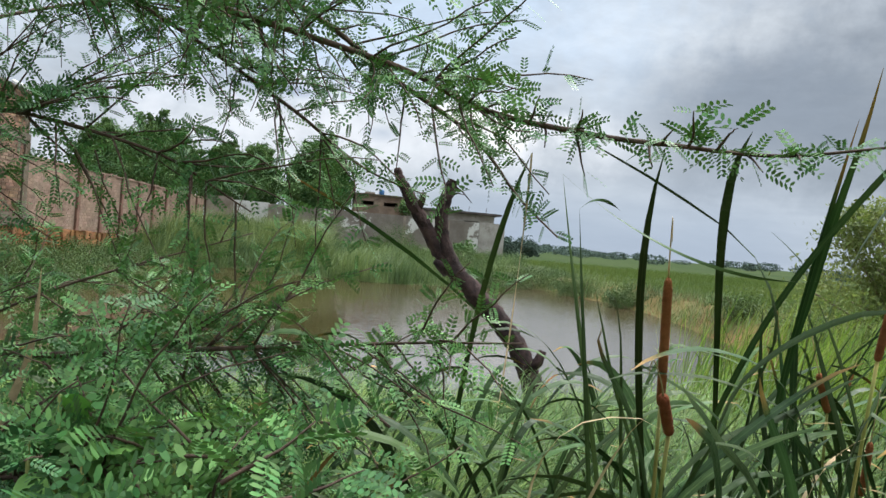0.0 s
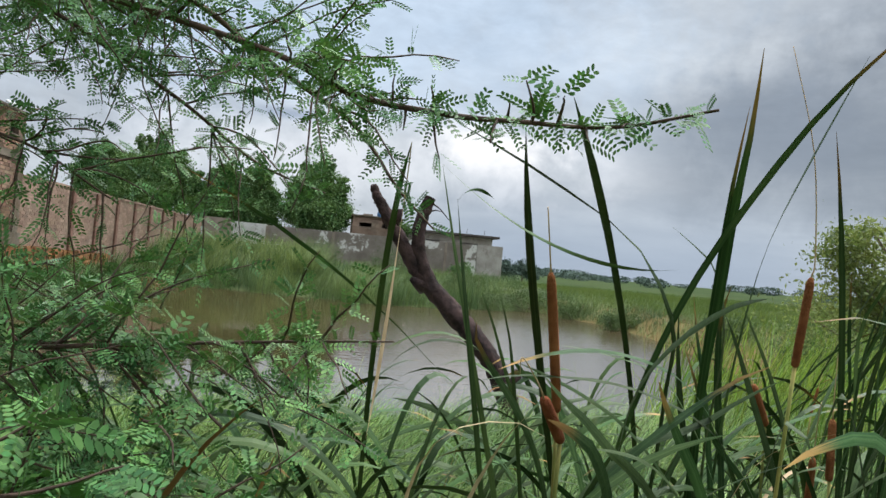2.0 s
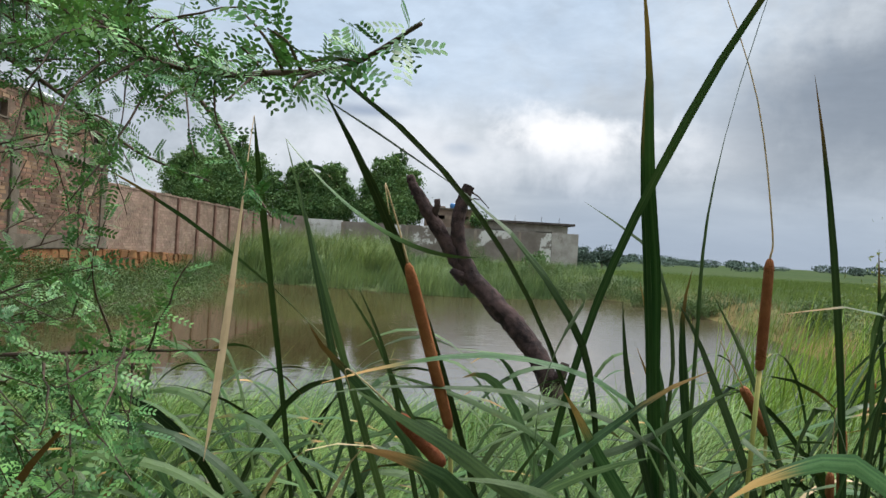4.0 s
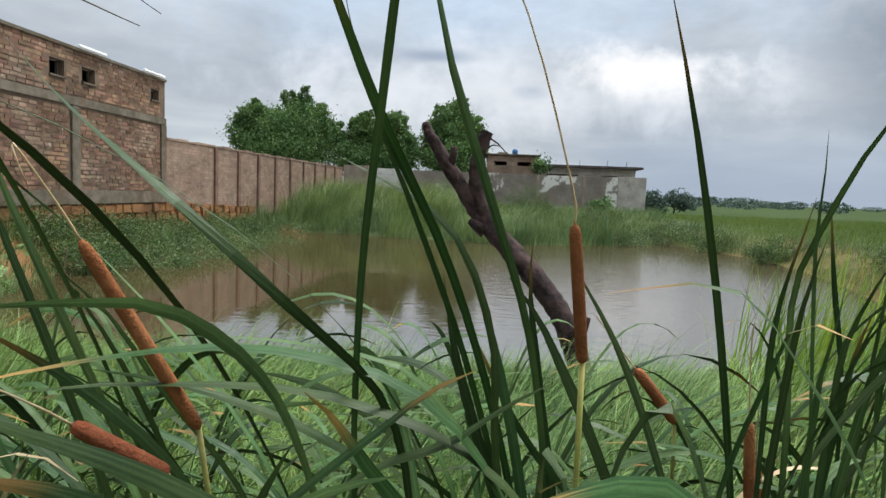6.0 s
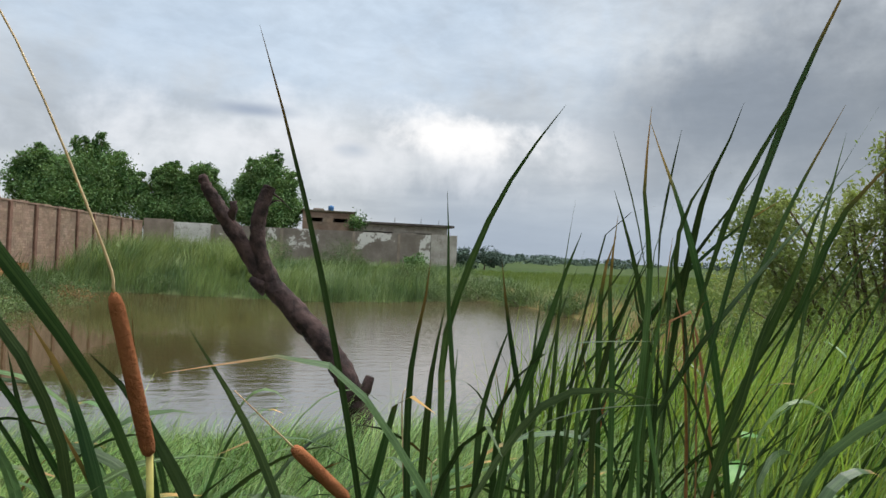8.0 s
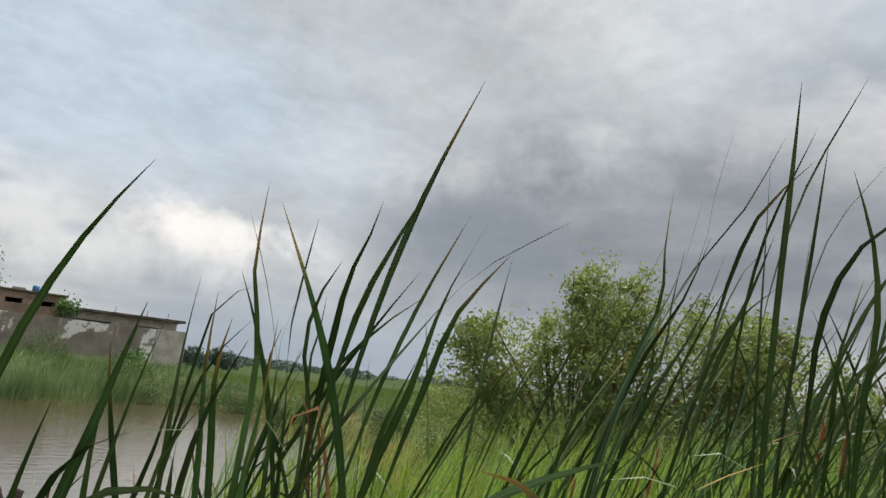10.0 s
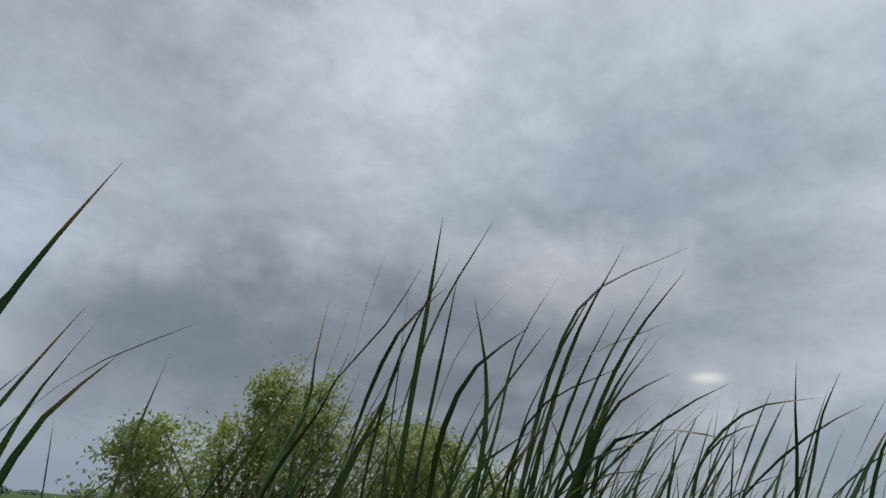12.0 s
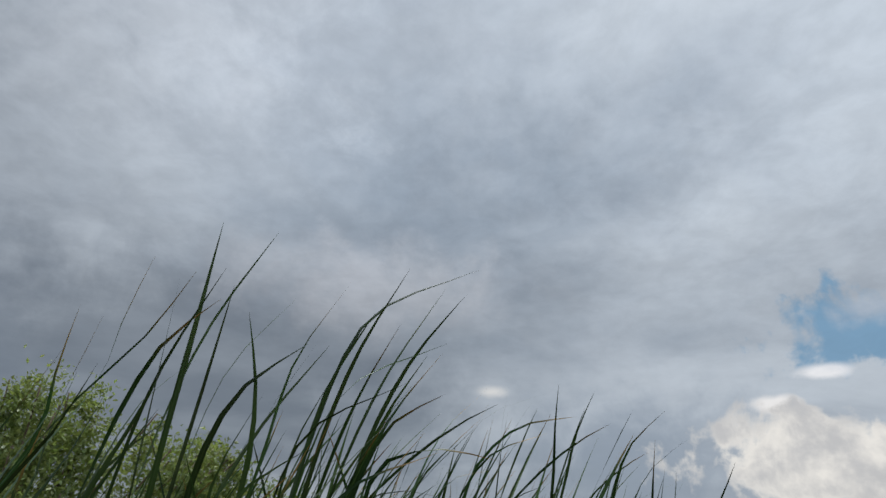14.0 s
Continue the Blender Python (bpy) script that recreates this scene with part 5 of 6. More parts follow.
blade_plant(0.45, 1.27, [
    (0.012, REED, 0.0, (0.44, 1.27, G), (0.42, 1.20, 1.26), (0.41, 1.17, 1.42), (0.41, 1.14, 1.52), (0.42, 1.11, 1.61), (0.42, 1.08, 1.67)),
    (0.014, REED, 0.2, (0.44, 1.27, G), (0.44, 1.19, 1.26), (0.44, 1.16, 1.40), (0.44, 1.13, 1.50), (0.45, 1.10, 1.60)),
    (0.016, REED, 1.1, (0.46, 1.29, G), (0.54, 1.21, 1.28), (0.57, 1.17, 1.43), (0.60, 1.12, 1.51), (0.65, 1.06, 1.55), (0.68, 1.01, 1.56), (0.72, 0.94, 1.57)),
    (0.017, REED, 1.1, (0.43, 1.28, G), (0.52, 1.16, 1.27), (0.58, 1.11, 1.40), (0.61, 1.06, 1.46), (0.65, 1.01, 1.49), (0.71, 0.93, 1.49)),
    (0.017, REED, 0.2, (0.47, 1.25, G), (0.47, 1.13, 1.29), (0.46, 1.10, 1.38), (0.46, 1.07, 1.46), (0.46, 1.05, 1.54))], twist=0.5, seed=508)
blade_plant(0.55, 1.29, [
    (0.009, REED, -0.2, (0.56, 1.28, G), (0.51, 1.22, 1.31), (0.49, 1.20, 1.48), (0.47, 1.17, 1.61), (0.46, 1.14, 1.70), (0.45, 1.12, 1.78)),
    (0.017, REED, 0.3, (0.55, 1.28, G), (0.58, 1.20, 1.26), (0.59, 1.16, 1.41), (0.61, 1.11, 1.53), (0.63, 1.07, 1.65), (0.64, 1.03, 1.72)),
    (0.012, REED, 0.2, (0.55, 1.28, G), (0.54, 1.21, 1.26), (0.54, 1.18, 1.42), (0.55, 1.14, 1.51), (0.56, 1.10, 1.58)),
    (0.012, REED, 0.4, (0.57, 1.29, G), (0.63, 1.23, 1.26), (0.65, 1.18, 1.48), (0.67, 1.14, 1.63), (0.68, 1.10, 1.70)),
    (0.013, REED, 0.3, (0.54, 1.29, G), (0.50, 1.28, 1.23), (0.49, 1.25, 1.55), (0.50, 1.21, 1.62), (0.53, 1.17, 1.73), (0.57, 1.12, 1.83), (0.62, 1.06, 1.92))], twist=0.5, seed=509)
blade_plant(0.74, 1.31, [
    (0.012, REED, 0.0, (0.71, 1.29, G), (0.65, 1.22, 1.26), (0.63, 1.19, 1.50), (0.63, 1.16, 1.62)),
    (0.014, REED, 0.3, (0.73, 1.32, G), (0.70, 1.25, 1.24), (0.69, 1.21, 1.38), (0.71, 1.17, 1.51), (0.72, 1.13, 1.63)),
    (0.013, REED, 0.5, (0.72, 1.32, G), (0.73, 1.29, 1.24), (0.76, 1.23, 1.56), (0.78, 1.18, 1.66), (0.81, 1.12, 1.72)),
    (0.012, REED, -0.2, (0.75, 1.31, G), (0.74, 1.23, 1.25), (0.72, 1.20, 1.37), (0.72, 1.16, 1.50), (0.76, 1.10, 1.60)),
    (0.012, REED, 0.2, (0.76, 1.32, G), (0.78, 1.26, 1.25), (0.77, 1.23, 1.42), (0.78, 1.18, 1.57), (0.81, 1.12, 1.69))], twist=0.5, seed=510)
blade_plant(0.44, 1.31, [
    (0.014, REED, 1.1, (0.42, 1.33, G), (0.53, 1.22, 1.24), (0.59, 1.16, 1.37), (0.67, 1.08, 1.44), (0.76, 0.99, 1.47)),
    (0.017, REED, 0.7, (0.41, 1.26, G), (0.43, 1.04, 1.31), (0.45, 1.00, 1.40), (0.48, 0.96, 1.45), (0.49, 0.93, 1.45), (0.49, 0.91, 1.42), (0.47, 0.89, 1.37)),
    (0.014, REED, 0.1, (0.50, 1.34, G), (0.60, 1.30, 1.22), (0.59, 1.26, 1.31), (0.59, 1.23, 1.41), (0.59, 1.19, 1.48))], twist=0.5, seed=511)
blade_plant(0.87, 1.34, [
    (0.011, REED, 0.1, (0.86, 1.32, G), (0.81, 1.24, 1.26), (0.79, 1.21, 1.49), (0.77, 1.19, 1.65), (0.76, 1.15, 1.76)),
    (0.011, REED, 0.1, (0.87, 1.34, G), (0.87, 1.27, 1.25), (0.86, 1.23, 1.45), (0.85, 1.20, 1.71), (0.82, 1.17, 1.79), (0.81, 1.14, 1.95)),
    (0.012, REED, 0.4, (0.90, 1.35, G), (0.88, 1.26, 1.25), (0.86, 1.23, 1.35), (0.86, 1.18, 1.50), (0.87, 1.14, 1.62)),
    (0.011, REED, 0.0, (0.91, 1.32, G), (0.91, 1.24, 1.26), (0.87, 1.22, 1.43), (0.87, 1.18, 1.61), (0.86, 1.14, 1.73)),
    (0.008, REED, 0.9, (0.83, 1.38, G), (0.77, 1.26, 1.64), (0.78, 1.22, 1.74), (0.80, 1.17, 1.77), (0.82, 1.11, 1.78))], twist=0.5, seed=512)

blade_plant(-1.86, 1.00, [
    (0.014, DRY, 0.4, (-1.86, 1.00, G), (-1.83, 0.90, 0.75), (-1.80, 0.85, 1.21), (-1.75, 0.84, 1.37), (-1.74, 0.83, 1.51)),
    (0.016, REED, 0.2, (-1.85, 1.02, G), (-1.86, 0.95, 0.70), (-1.95, 0.92, 1.15), (-2.05, 0.90, 1.30))], label="cattail with one tall dry tan leaf", seed=520)

# taller plants that rise out of the stand to the side
blade_plant(1.07, 1.55, [
    (0.013, REED, -0.2, (1.06, 1.53, G), (1.09, 1.32, 1.59), (1.11, 1.26, 1.81), (1.15, 1.19, 2.04), (1.21, 1.11, 2.27)),
    (0.018, REED, 1.1, (1.08, 1.56, G), (1.18, 1.34, 1.46), (1.21, 1.27, 1.64), (1.23, 1.21, 1.82), (1.27, 1.13, 1.99)),
    (0.014, REED, 1.0, (1.07, 1.57, G), (0.98, 1.42, 1.53), (0.96, 1.38, 1.64), (0.95, 1.34, 1.74), (0.97, 1.29, 1.83)),
    (0.016, REED, -0.1, (1.09, 1.54, G), (1.20, 1.28, 1.50), (1.21, 1.22, 1.64), (1.23, 1.16, 1.79), (1.28, 1.07, 1.91)),
    (0.015, REED, 0.6, (1.05, 1.57, G), (1.08, 1.35, 1.67), (1.09, 1.30, 1.80), (1.12, 1.24, 1.93), (1.15, 1.17, 2.05))], group="cattail stand", twist=2.6, seed=400, fill=1)
blade_plant(1.07, 1.62, [
    (0.016, REED, 1.1, (1.08, 1.64, G), (1.11, 1.45, 1.77), (1.10, 1.40, 1.86), (1.11, 1.35, 1.94), (1.11, 1.30, 2.02)),
    (0.016, REED, 0.2, (1.10, 1.61, G), (0.99, 1.45, 1.64), (0.95, 1.42, 1.75), (0.90, 1.39, 1.86), (0.85, 1.36, 1.95)),
    (0.016, REED, 0.3, (1.12, 1.59, G), (1.05, 1.40, 1.58), (1.01, 1.37, 1.68), (1.00, 1.33, 1.78), (1.02, 1.27, 1.87)),
    (0.015, REED, -1.0, (1.02, 1.61, G), (0.86, 1.41, 1.53), (0.84, 1.37, 1.60), (0.83, 1.33, 1.67), (0.83, 1.29, 1.73)),
    (0.018, REED, 0.8, (1.01, 1.63, G), (0.82, 1.49, 1.44), (0.81, 1.45, 1.49), (0.81, 1.41, 1.54), (0.80, 1.36, 1.58))], group="cattail stand", twist=2.6, seed=401, fill=1)
blade_plant(1.31, 1.46, [
    (0.017, REED, 1.3, (1.31, 1.46, G), (1.03, 1.35, 1.73), (0.98, 1.32, 1.81), (0.93, 1.30, 1.89), (0.88, 1.27, 1.96))], group="cattail stand", twist=2.6, seed=402, fill=1)
blade_plant(0.82, 1.73, [
    (0.015, REED, 1.1, (0.81, 1.73, G), (1.11, 1.38, 1.54), (1.19, 1.29, 1.71), (1.28, 1.18, 1.88), (1.40, 1.03, 2.00)),
    (0.015, REED, 1.4, (0.82, 1.72, G), (0.81, 1.53, 1.43), (0.80, 1.49, 1.56), (0.79, 1.44, 1.69), (0.79, 1.40, 1.81))], group="cattail stand", twist=2.6, seed=403, fill=1)
blade_plant(2.34, 1.22, [
    (0.017, REED, 0.3, (2.32, 1.22, G), (2.19, 1.07, 1.67), (2.15, 1.02, 1.94), (2.12, 0.97, 2.22), (2.09, 0.92, 2.52)),
    (0.018, REED, 0.9, (2.34, 1.21, G), (2.19, 0.96, 1.71), (2.15, 0.91, 1.89), (2.14, 0.82, 2.06), (2.16, 0.66, 2.18)),
    (0.018, REED, -1.3, (2.31, 1.25, G), (2.19, 1.13, 1.67), (2.17, 1.06, 1.95), (2.17, 0.96, 2.24), (2.19, 0.80, 2.53)),
    (0.015, REED, -1.2, (2.37, 1.23, G), (2.30, 1.07, 1.72), (2.26, 1.01, 1.94), (2.25, 0.92, 2.16), (2.27, 0.76, 2.35)),
    (0.014, REED, -0.9, (2.37, 1.20, G), (2.37, 0.92, 1.68), (2.34, 0.84, 1.92), (2.31, 0.76, 2.18), (2.31, 0.61, 2.41))], group="cattail stand", twist=2.6, seed=404, fill=3)
blade_plant(1.98, 1.74, [
    (0.018, REED, -1.1, (2.01, 1.77, G), (2.10, 1.32, 1.93), (2.11, 1.22, 2.08), (2.08, 1.16, 2.25), (2.06, 1.09, 2.42)),
    (0.015, REED, -0.0, (1.95, 1.75, G), (1.96, 1.24, 1.88), (1.98, 1.14, 2.03), (2.00, 1.02, 2.17), (2.01, 0.92, 2.34)),
    (0.018, REED, 1.4, (1.94, 1.77, G), (1.89, 1.44, 1.65), (1.90, 1.35, 1.81), (1.91, 1.26, 1.96), (1.92, 1.17, 2.13)),
    (0.017, REED, -0.9, (1.96, 1.71, G), (1.90, 1.31, 1.66), (1.90, 1.23, 1.83), (1.91, 1.14, 2.00), (1.90, 1.07, 2.19)),
    (0.016, REED, 0.6, (2.05, 1.67, G), (2.12, 1.19, 1.85), (2.10, 1.12, 2.02), (2.09, 1.03, 2.18), (2.11, 0.90, 2.30))], group="cattail stand", twist=2.6, seed=405, fill=3)
blade_plant(2.06, 1.45, [
    (0.014, REED, 0.5, (2.06, 1.45, G), (1.99, 1.12, 1.69), (1.97, 1.05, 1.82), (1.96, 0.98, 1.94), (1.94, 0.91, 2.07))], group="cattail stand", twist=2.6, seed=406, fill=2)
blade_plant(2.68, 1.07, [
    (0.015, REED, 0.3, (2.60, 1.06, G), (2.25, 0.86, 1.72), (2.21, 0.81, 1.89), (2.16, 0.79, 2.07), (2.09, 0.80, 2.25)),
    (0.016, REED, 0.5, (2.68, 1.07, G), (2.54, 0.86, 1.71), (2.50, 0.79, 1.94), (2.47, 0.71, 2.16), (2.45, 0.58, 2.36)),
    (0.015, REED, 0.2, (2.70, 1.08, G), (2.68, 0.92, 1.68), (2.65, 0.83, 2.04), (2.64, 0.66, 2.41), (2.66, 0.29, 2.57)),
    (0.014, REED, -0.0, (2.71, 1.07, G), (2.67, 0.88, 1.68), (2.63, 0.80, 1.98), (2.60, 0.68, 2.28), (2.58, 0.51, 2.56)),
    (0.014, REED, -0.1, (2.72, 1.05, G), (2.63, 0.71, 1.72), (2.58, 0.64, 1.89), (2.55, 0.54, 2.04), (2.52, 0.37, 2.12))], group="cattail stand", twist=2.6, seed=407, fill=4)
blade_plant(2.90, 1.11, [
    (0.015, REED, 0.8, (2.90, 1.10, G), (2.80, 0.77, 1.79), (2.76, 0.67, 2.05), (2.73, 0.53, 2.29), (2.70, 0.34, 2.50)),
    (0.014, REED, -1.4, (2.92, 1.09, G), (2.79, 0.71, 1.76), (2.74, 0.63, 1.94), (2.72, 0.43, 1.99), (2.69, 0.24, 1.95)),
    (0.015, REED, -0.9, (2.89, 1.12, G), (2.74, 0.87, 1.72), (2.70, 0.79, 1.94), (2.66, 0.68, 2.17), (2.63, 0.55, 2.38)),
    (0.016, REED, -0.3, (2.88, 1.12, G), (2.68, 0.77, 1.72), (2.65, 0.67, 1.91), (2.61, 0.57, 2.09), (2.58, 0.44, 2.26))], group="cattail stand", twist=2.6, seed=408, fill=4)
blade_plant(3.94, 0.85, [
    (0.013, REED, 1.2, (3.96, 0.88, G), (3.80, 0.69, 1.74), (3.72, 0.60, 2.02), (3.65, 0.43, 2.25), (3.58, 0.15, 2.34)),
    (0.013, REED, -0.5, (3.94, 0.84, G), (3.71, 0.57, 1.74), (3.63, 0.48, 2.01), (3.56, 0.27, 2.19), (3.48, 0.01, 2.22)),
    (0.013, REED, -0.1, (3.88, 0.92, G), (3.50, 0.77, 1.73), (3.43, 0.68, 1.96), (3.37, 0.55, 2.16), (3.31, 0.36, 2.31)),
    (0.012, REED, 0.1, (3.98, 0.75, G), (3.61, 0.38, 1.89), (3.53, 0.35, 2.04), (3.44, 0.32, 2.19), (3.35, 0.28, 2.34))], group="cattail stand", twist=2.6, seed=409, fill=2)
blade_plant(4.17, 0.18, [
    (0.015, REED, 0.2, (4.19, 0.21, G), (3.80, 0.16, 1.85), (3.71, 0.13, 2.03), (3.61, 0.11, 2.20), (3.52, 0.08, 2.37)),
    (0.014, REED, 1.3, (4.18, 0.24, G), (3.79, 0.14, 1.81), (3.70, 0.08, 1.99), (3.61, 0.02, 2.17), (3.51, -0.07, 2.33)),
    (0.015, REED, 0.7, (4.11, 0.18, G), (3.61, -0.06, 1.72), (3.52, -0.11, 1.91), (3.43, -0.19, 2.09), (3.33, -0.33, 2.21)),
    (0.015, REED, 1.0, (4.21, 0.11, G), (3.76, -0.42, 1.73), (3.65, -0.49, 1.83), (3.55, -0.54, 1.93), (3.45, -0.58, 2.03))], group="cattail stand", twist=2.6, seed=410, fill=2)
blade_plant(4.30, -0.27, [
    (0.013, REED, -0.1, (4.31, -0.25, G), (3.83, -0.27, 1.82), (3.73, -0.28, 1.92), (3.63, -0.29, 2.03), (3.54, -0.30, 2.13)),
    (0.013, REED, -0.7, (4.29, -0.29, G), (3.76, -0.35, 1.77), (3.66, -0.35, 1.85), (3.57, -0.36, 1.93), (3.47, -0.36, 2.00))], group="cattail stand", twist=2.6, seed=411, fill=2)

blade_plant(1.27, 0.98, [
    (0.020, REED, 1.1, (1.22, 1.02, G), (1.16, 1.04, 1.41), (1.21, 0.97, 1.48), (1.27, 0.89, 1.53), (1.32, 0.80, 1.57)),
    (0.022, REED, 1.0, (1.29, 0.93, G), (1.28, 0.87, 1.45), (1.23, 0.89, 1.49), (1.18, 0.90, 1.52), (1.13, 0.92, 1.53)),
    (0.014, REED, 0.4, (1.32, 0.99, G), (1.37, 0.99, 1.45), (1.34, 0.98, 1.55), (1.31, 0.98, 1.63), (1.28, 0.98, 1.72))], group="cattail stand", twist=0.5, seed=530)
blade_plant(1.10, 1.43, [
    (0.012, RUSTY, 0.5, (1.10, 1.43, G), (1.09, 1.41, 1.49), (1.07, 1.39, 1.56), (1.08, 1.35, 1.61), (1.10, 1.31, 1.62)),
    (0.012, RUSTY, 0.3, (1.09, 1.43, G), (1.07, 1.42, 1.49), (1.05, 1.40, 1.56), (1.02, 1.38, 1.61), (1.03, 1.34, 1.65)),
    (0.014, RUSTY, 0.3, (1.11, 1.42, G), (1.10, 1.41, 1.49), (1.06, 1.39, 1.58), (1.01, 1.38, 1.56), (0.99, 1.36, 1.50))], label="withered orange cattail leaves between green ones", group="cattail stand", twist=0.5, seed=531)
blade_plant(1.56, 0.89, [
    (0.016, REED, 1.1, (1.55, 0.89, G), (1.54, 0.87, 1.44), (1.53, 0.84, 1.50), (1.54, 0.77, 1.55), (1.55, 0.71, 1.58)),
    (0.014, REED, 0.9, (1.60, 0.86, G), (1.65, 0.80, 1.48), (1.63, 0.77, 1.56), (1.62, 0.73, 1.62), (1.62, 0.68, 1.64)),
    (0.014, REED, 0.9, (1.53, 0.92, G), (1.48, 0.94, 1.43), (1.48, 0.90, 1.48), (1.47, 0.88, 1.51), (1.45, 0.86, 1.46))], group="cattail stand", twist=0.5, seed=532)
blade_plant(1.67, 0.79, [
    (0.016, REED, 1.1, (1.64, 0.80, G), (1.56, 0.83, 1.47), (1.52, 0.86, 1.52), (1.46, 0.88, 1.53), (1.41, 0.91, 1.52)),
    (0.016, REED, 1.0, (1.70, 0.78, G), (1.71, 0.78, 1.48), (1.67, 0.80, 1.55), (1.62, 0.83, 1.58), (1.56, 0.86, 1.57))], group="cattail stand", twist=0.5, seed=533)


def bent_reed(x, y, top, bends, label):
    """A thin stem leaf that is snapped at its top, with the broken end hanging away."""
    z0 = float(ground_height(x, y)) - 0.03
    plant = tagged(holder("broken_reed", x, y, z0), label, "cattail", "cattails at the pond")
    local = lambda p: (p[0] - x, p[1] - y, p[2] - z0)
    part("stem", leaf_mesh([(0, 0, 0), (0.01, 0.0, 0.6), local((0.4 * x + 0.6 * top[0], 0.4 * y + 0.6 * top[1], 1.25)), local(top)], 0.014, 0.3, 0.5, 10), plant)
    part("broken_end", leaf_mesh([local(p) for p in (top, *bends)], 0.007, 1.2, 2.0, 14, REED), plant, "thin leaf end, snapped and hanging")


bent_reed(-0.47, 1.14, (-0.81, 0.89, 1.77), [(-0.68, 0.76, 1.63), (-0.58, 0.64, 1.58), (-0.50, 0.54, 1.60)], "snapped cattail leaf with its dry end hanging sideways")
bent_reed(-0.55, 1.10, (-0.78, 0.86, 1.70), [(-0.76, 0.82, 1.74), (-0.72, 0.80, 1.70)], "snapped cattail leaf curling at its top")


def oval_leaf(length, width, droop):
    """A broad leaf blade with a raised midrib fold."""
    verts, faces, n = [], [], 8
    for i in range(n + 1):
        s = i / n
        w = width * math.sin(math.pi * min(s * 0.92 + 0.05, 1.0)) ** 0.8
        z = -droop * s * s * length
        for k, u in enumerate((-1.0, -0.5, 0.0, 0.5, 1.0)):
            verts.append((s * length, u * w, z + 0.18 * abs(u) * w + 0.004 * math.sin(9 * s + 5 * u)))
        if i:
            for k in range(4):
                a, b = 5 * (i - 1) + k, 5 * i + k
                faces.append((a, a + 1, b + 1, b))
    return mesh_of("leaf", verts, faces, OVAL_LEAF, True)


def broad_weed(x, y, height, seed, big=1.0, count=9):
    rr = random.Random(seed)
    z0 = float(ground_height(x, y)) - 0.02
    weed = tagged(holder("broadleaf_weed", x, y, z0), "bright green broadleaf weed among the cattails", "weed", "broadleaf weeds")
    v, f = tube(spline([(0, 0, 0), (0.02, 0.01, height * 0.5), (0.0, 0.03, height)], 5), list(np.linspace(0.007, 0.003, 11)), 6)
    part("stem", mesh_of("stem", v, f, STALK, True), weed)
    for k in range(count):
        s = 0.3 + 0.7 * k / (count - 1)
        ob = part("leaf", oval_leaf(rr.uniform(0.10, 0.17) * big, rr.uniform(0.022, 0.036) * big ** 0.6, rr.uniform(0.2, 0.7)), weed)
        ob.matrix_basis = pose(0.01, 0.02 * s, height * s, rr.uniform(-20, 20), rr.uniform(-35, 10), k * 137 + rr.uniform(-20, 20))


broad_weed(-1.45, 1.15, 1.0, 3)
for k, (x, y, top) in enumerate(((-1.71, 0.79, 1.17), (-1.67, 0.96, 1.20), (-1.55, 0.94, 1.16), (-1.77, 1.04, 1.26), (-1.56, 1.20, 1.18), (-1.80, 0.86, 1.22), (-1.70, 1.27, 1.20), (-1.44, 1.01, 1.10), (-1.50, 0.84, 1.05), (-1.62, 1.10, 1.10), (-1.38, 1.12, 1.02), (-1.65, 0.57, 1.31), (-1.58, 0.57, 1.29), (-1.52, 0.61, 1.25), (-1.45, 0.68, 1.21), (-1.65, 0.67, 1.35), (-1.58, 0.70, 1.31), (-1.50, 0.78, 1.26), (-1.40, 0.76, 1.19))):
    broad_weed(x, y, top - float(ground_height(x, y)), 30 + k, 0.70, 20)
broad_weed(1.75, 2.1, 0.95, 4)
broad_weed(2.15, 1.1, 1.05, 5)

# low arching plants filling the foreground
rnd = random.Random(77)
for k in range(84):
    x, y = rnd.uniform(-1.7, 1.6), rnd.uniform(0.95, 2.1)
    rows = []
    for j in range(rnd.randint(4, 6)):
        a = rnd.choice((rnd.gauss(0.2, 0.5), rnd.gauss(2.9, 0.5)))
        reach = rnd.uniform(0.30, 0.80)
        h = rnd.uniform(0.55, 1.10) * (0.85 if y < 1.2 else 1.0)
        chance = rnd.random()
        mat = REED if chance < 0.988 else (DRY if chance < 0.994 else RUSTY)
        rows.append((math.cos(a) * reach, math.sin(a) * reach * 0.5, h, rnd.uniform(0.95, 1.3), rnd.uniform(0.016, 0.027), mat))
    if x > 0.45 and k % 2:
        continue
    cattail(x, y, rows, seed=200 + k, label="low cattail plant with arching leaves", group="low cattails")

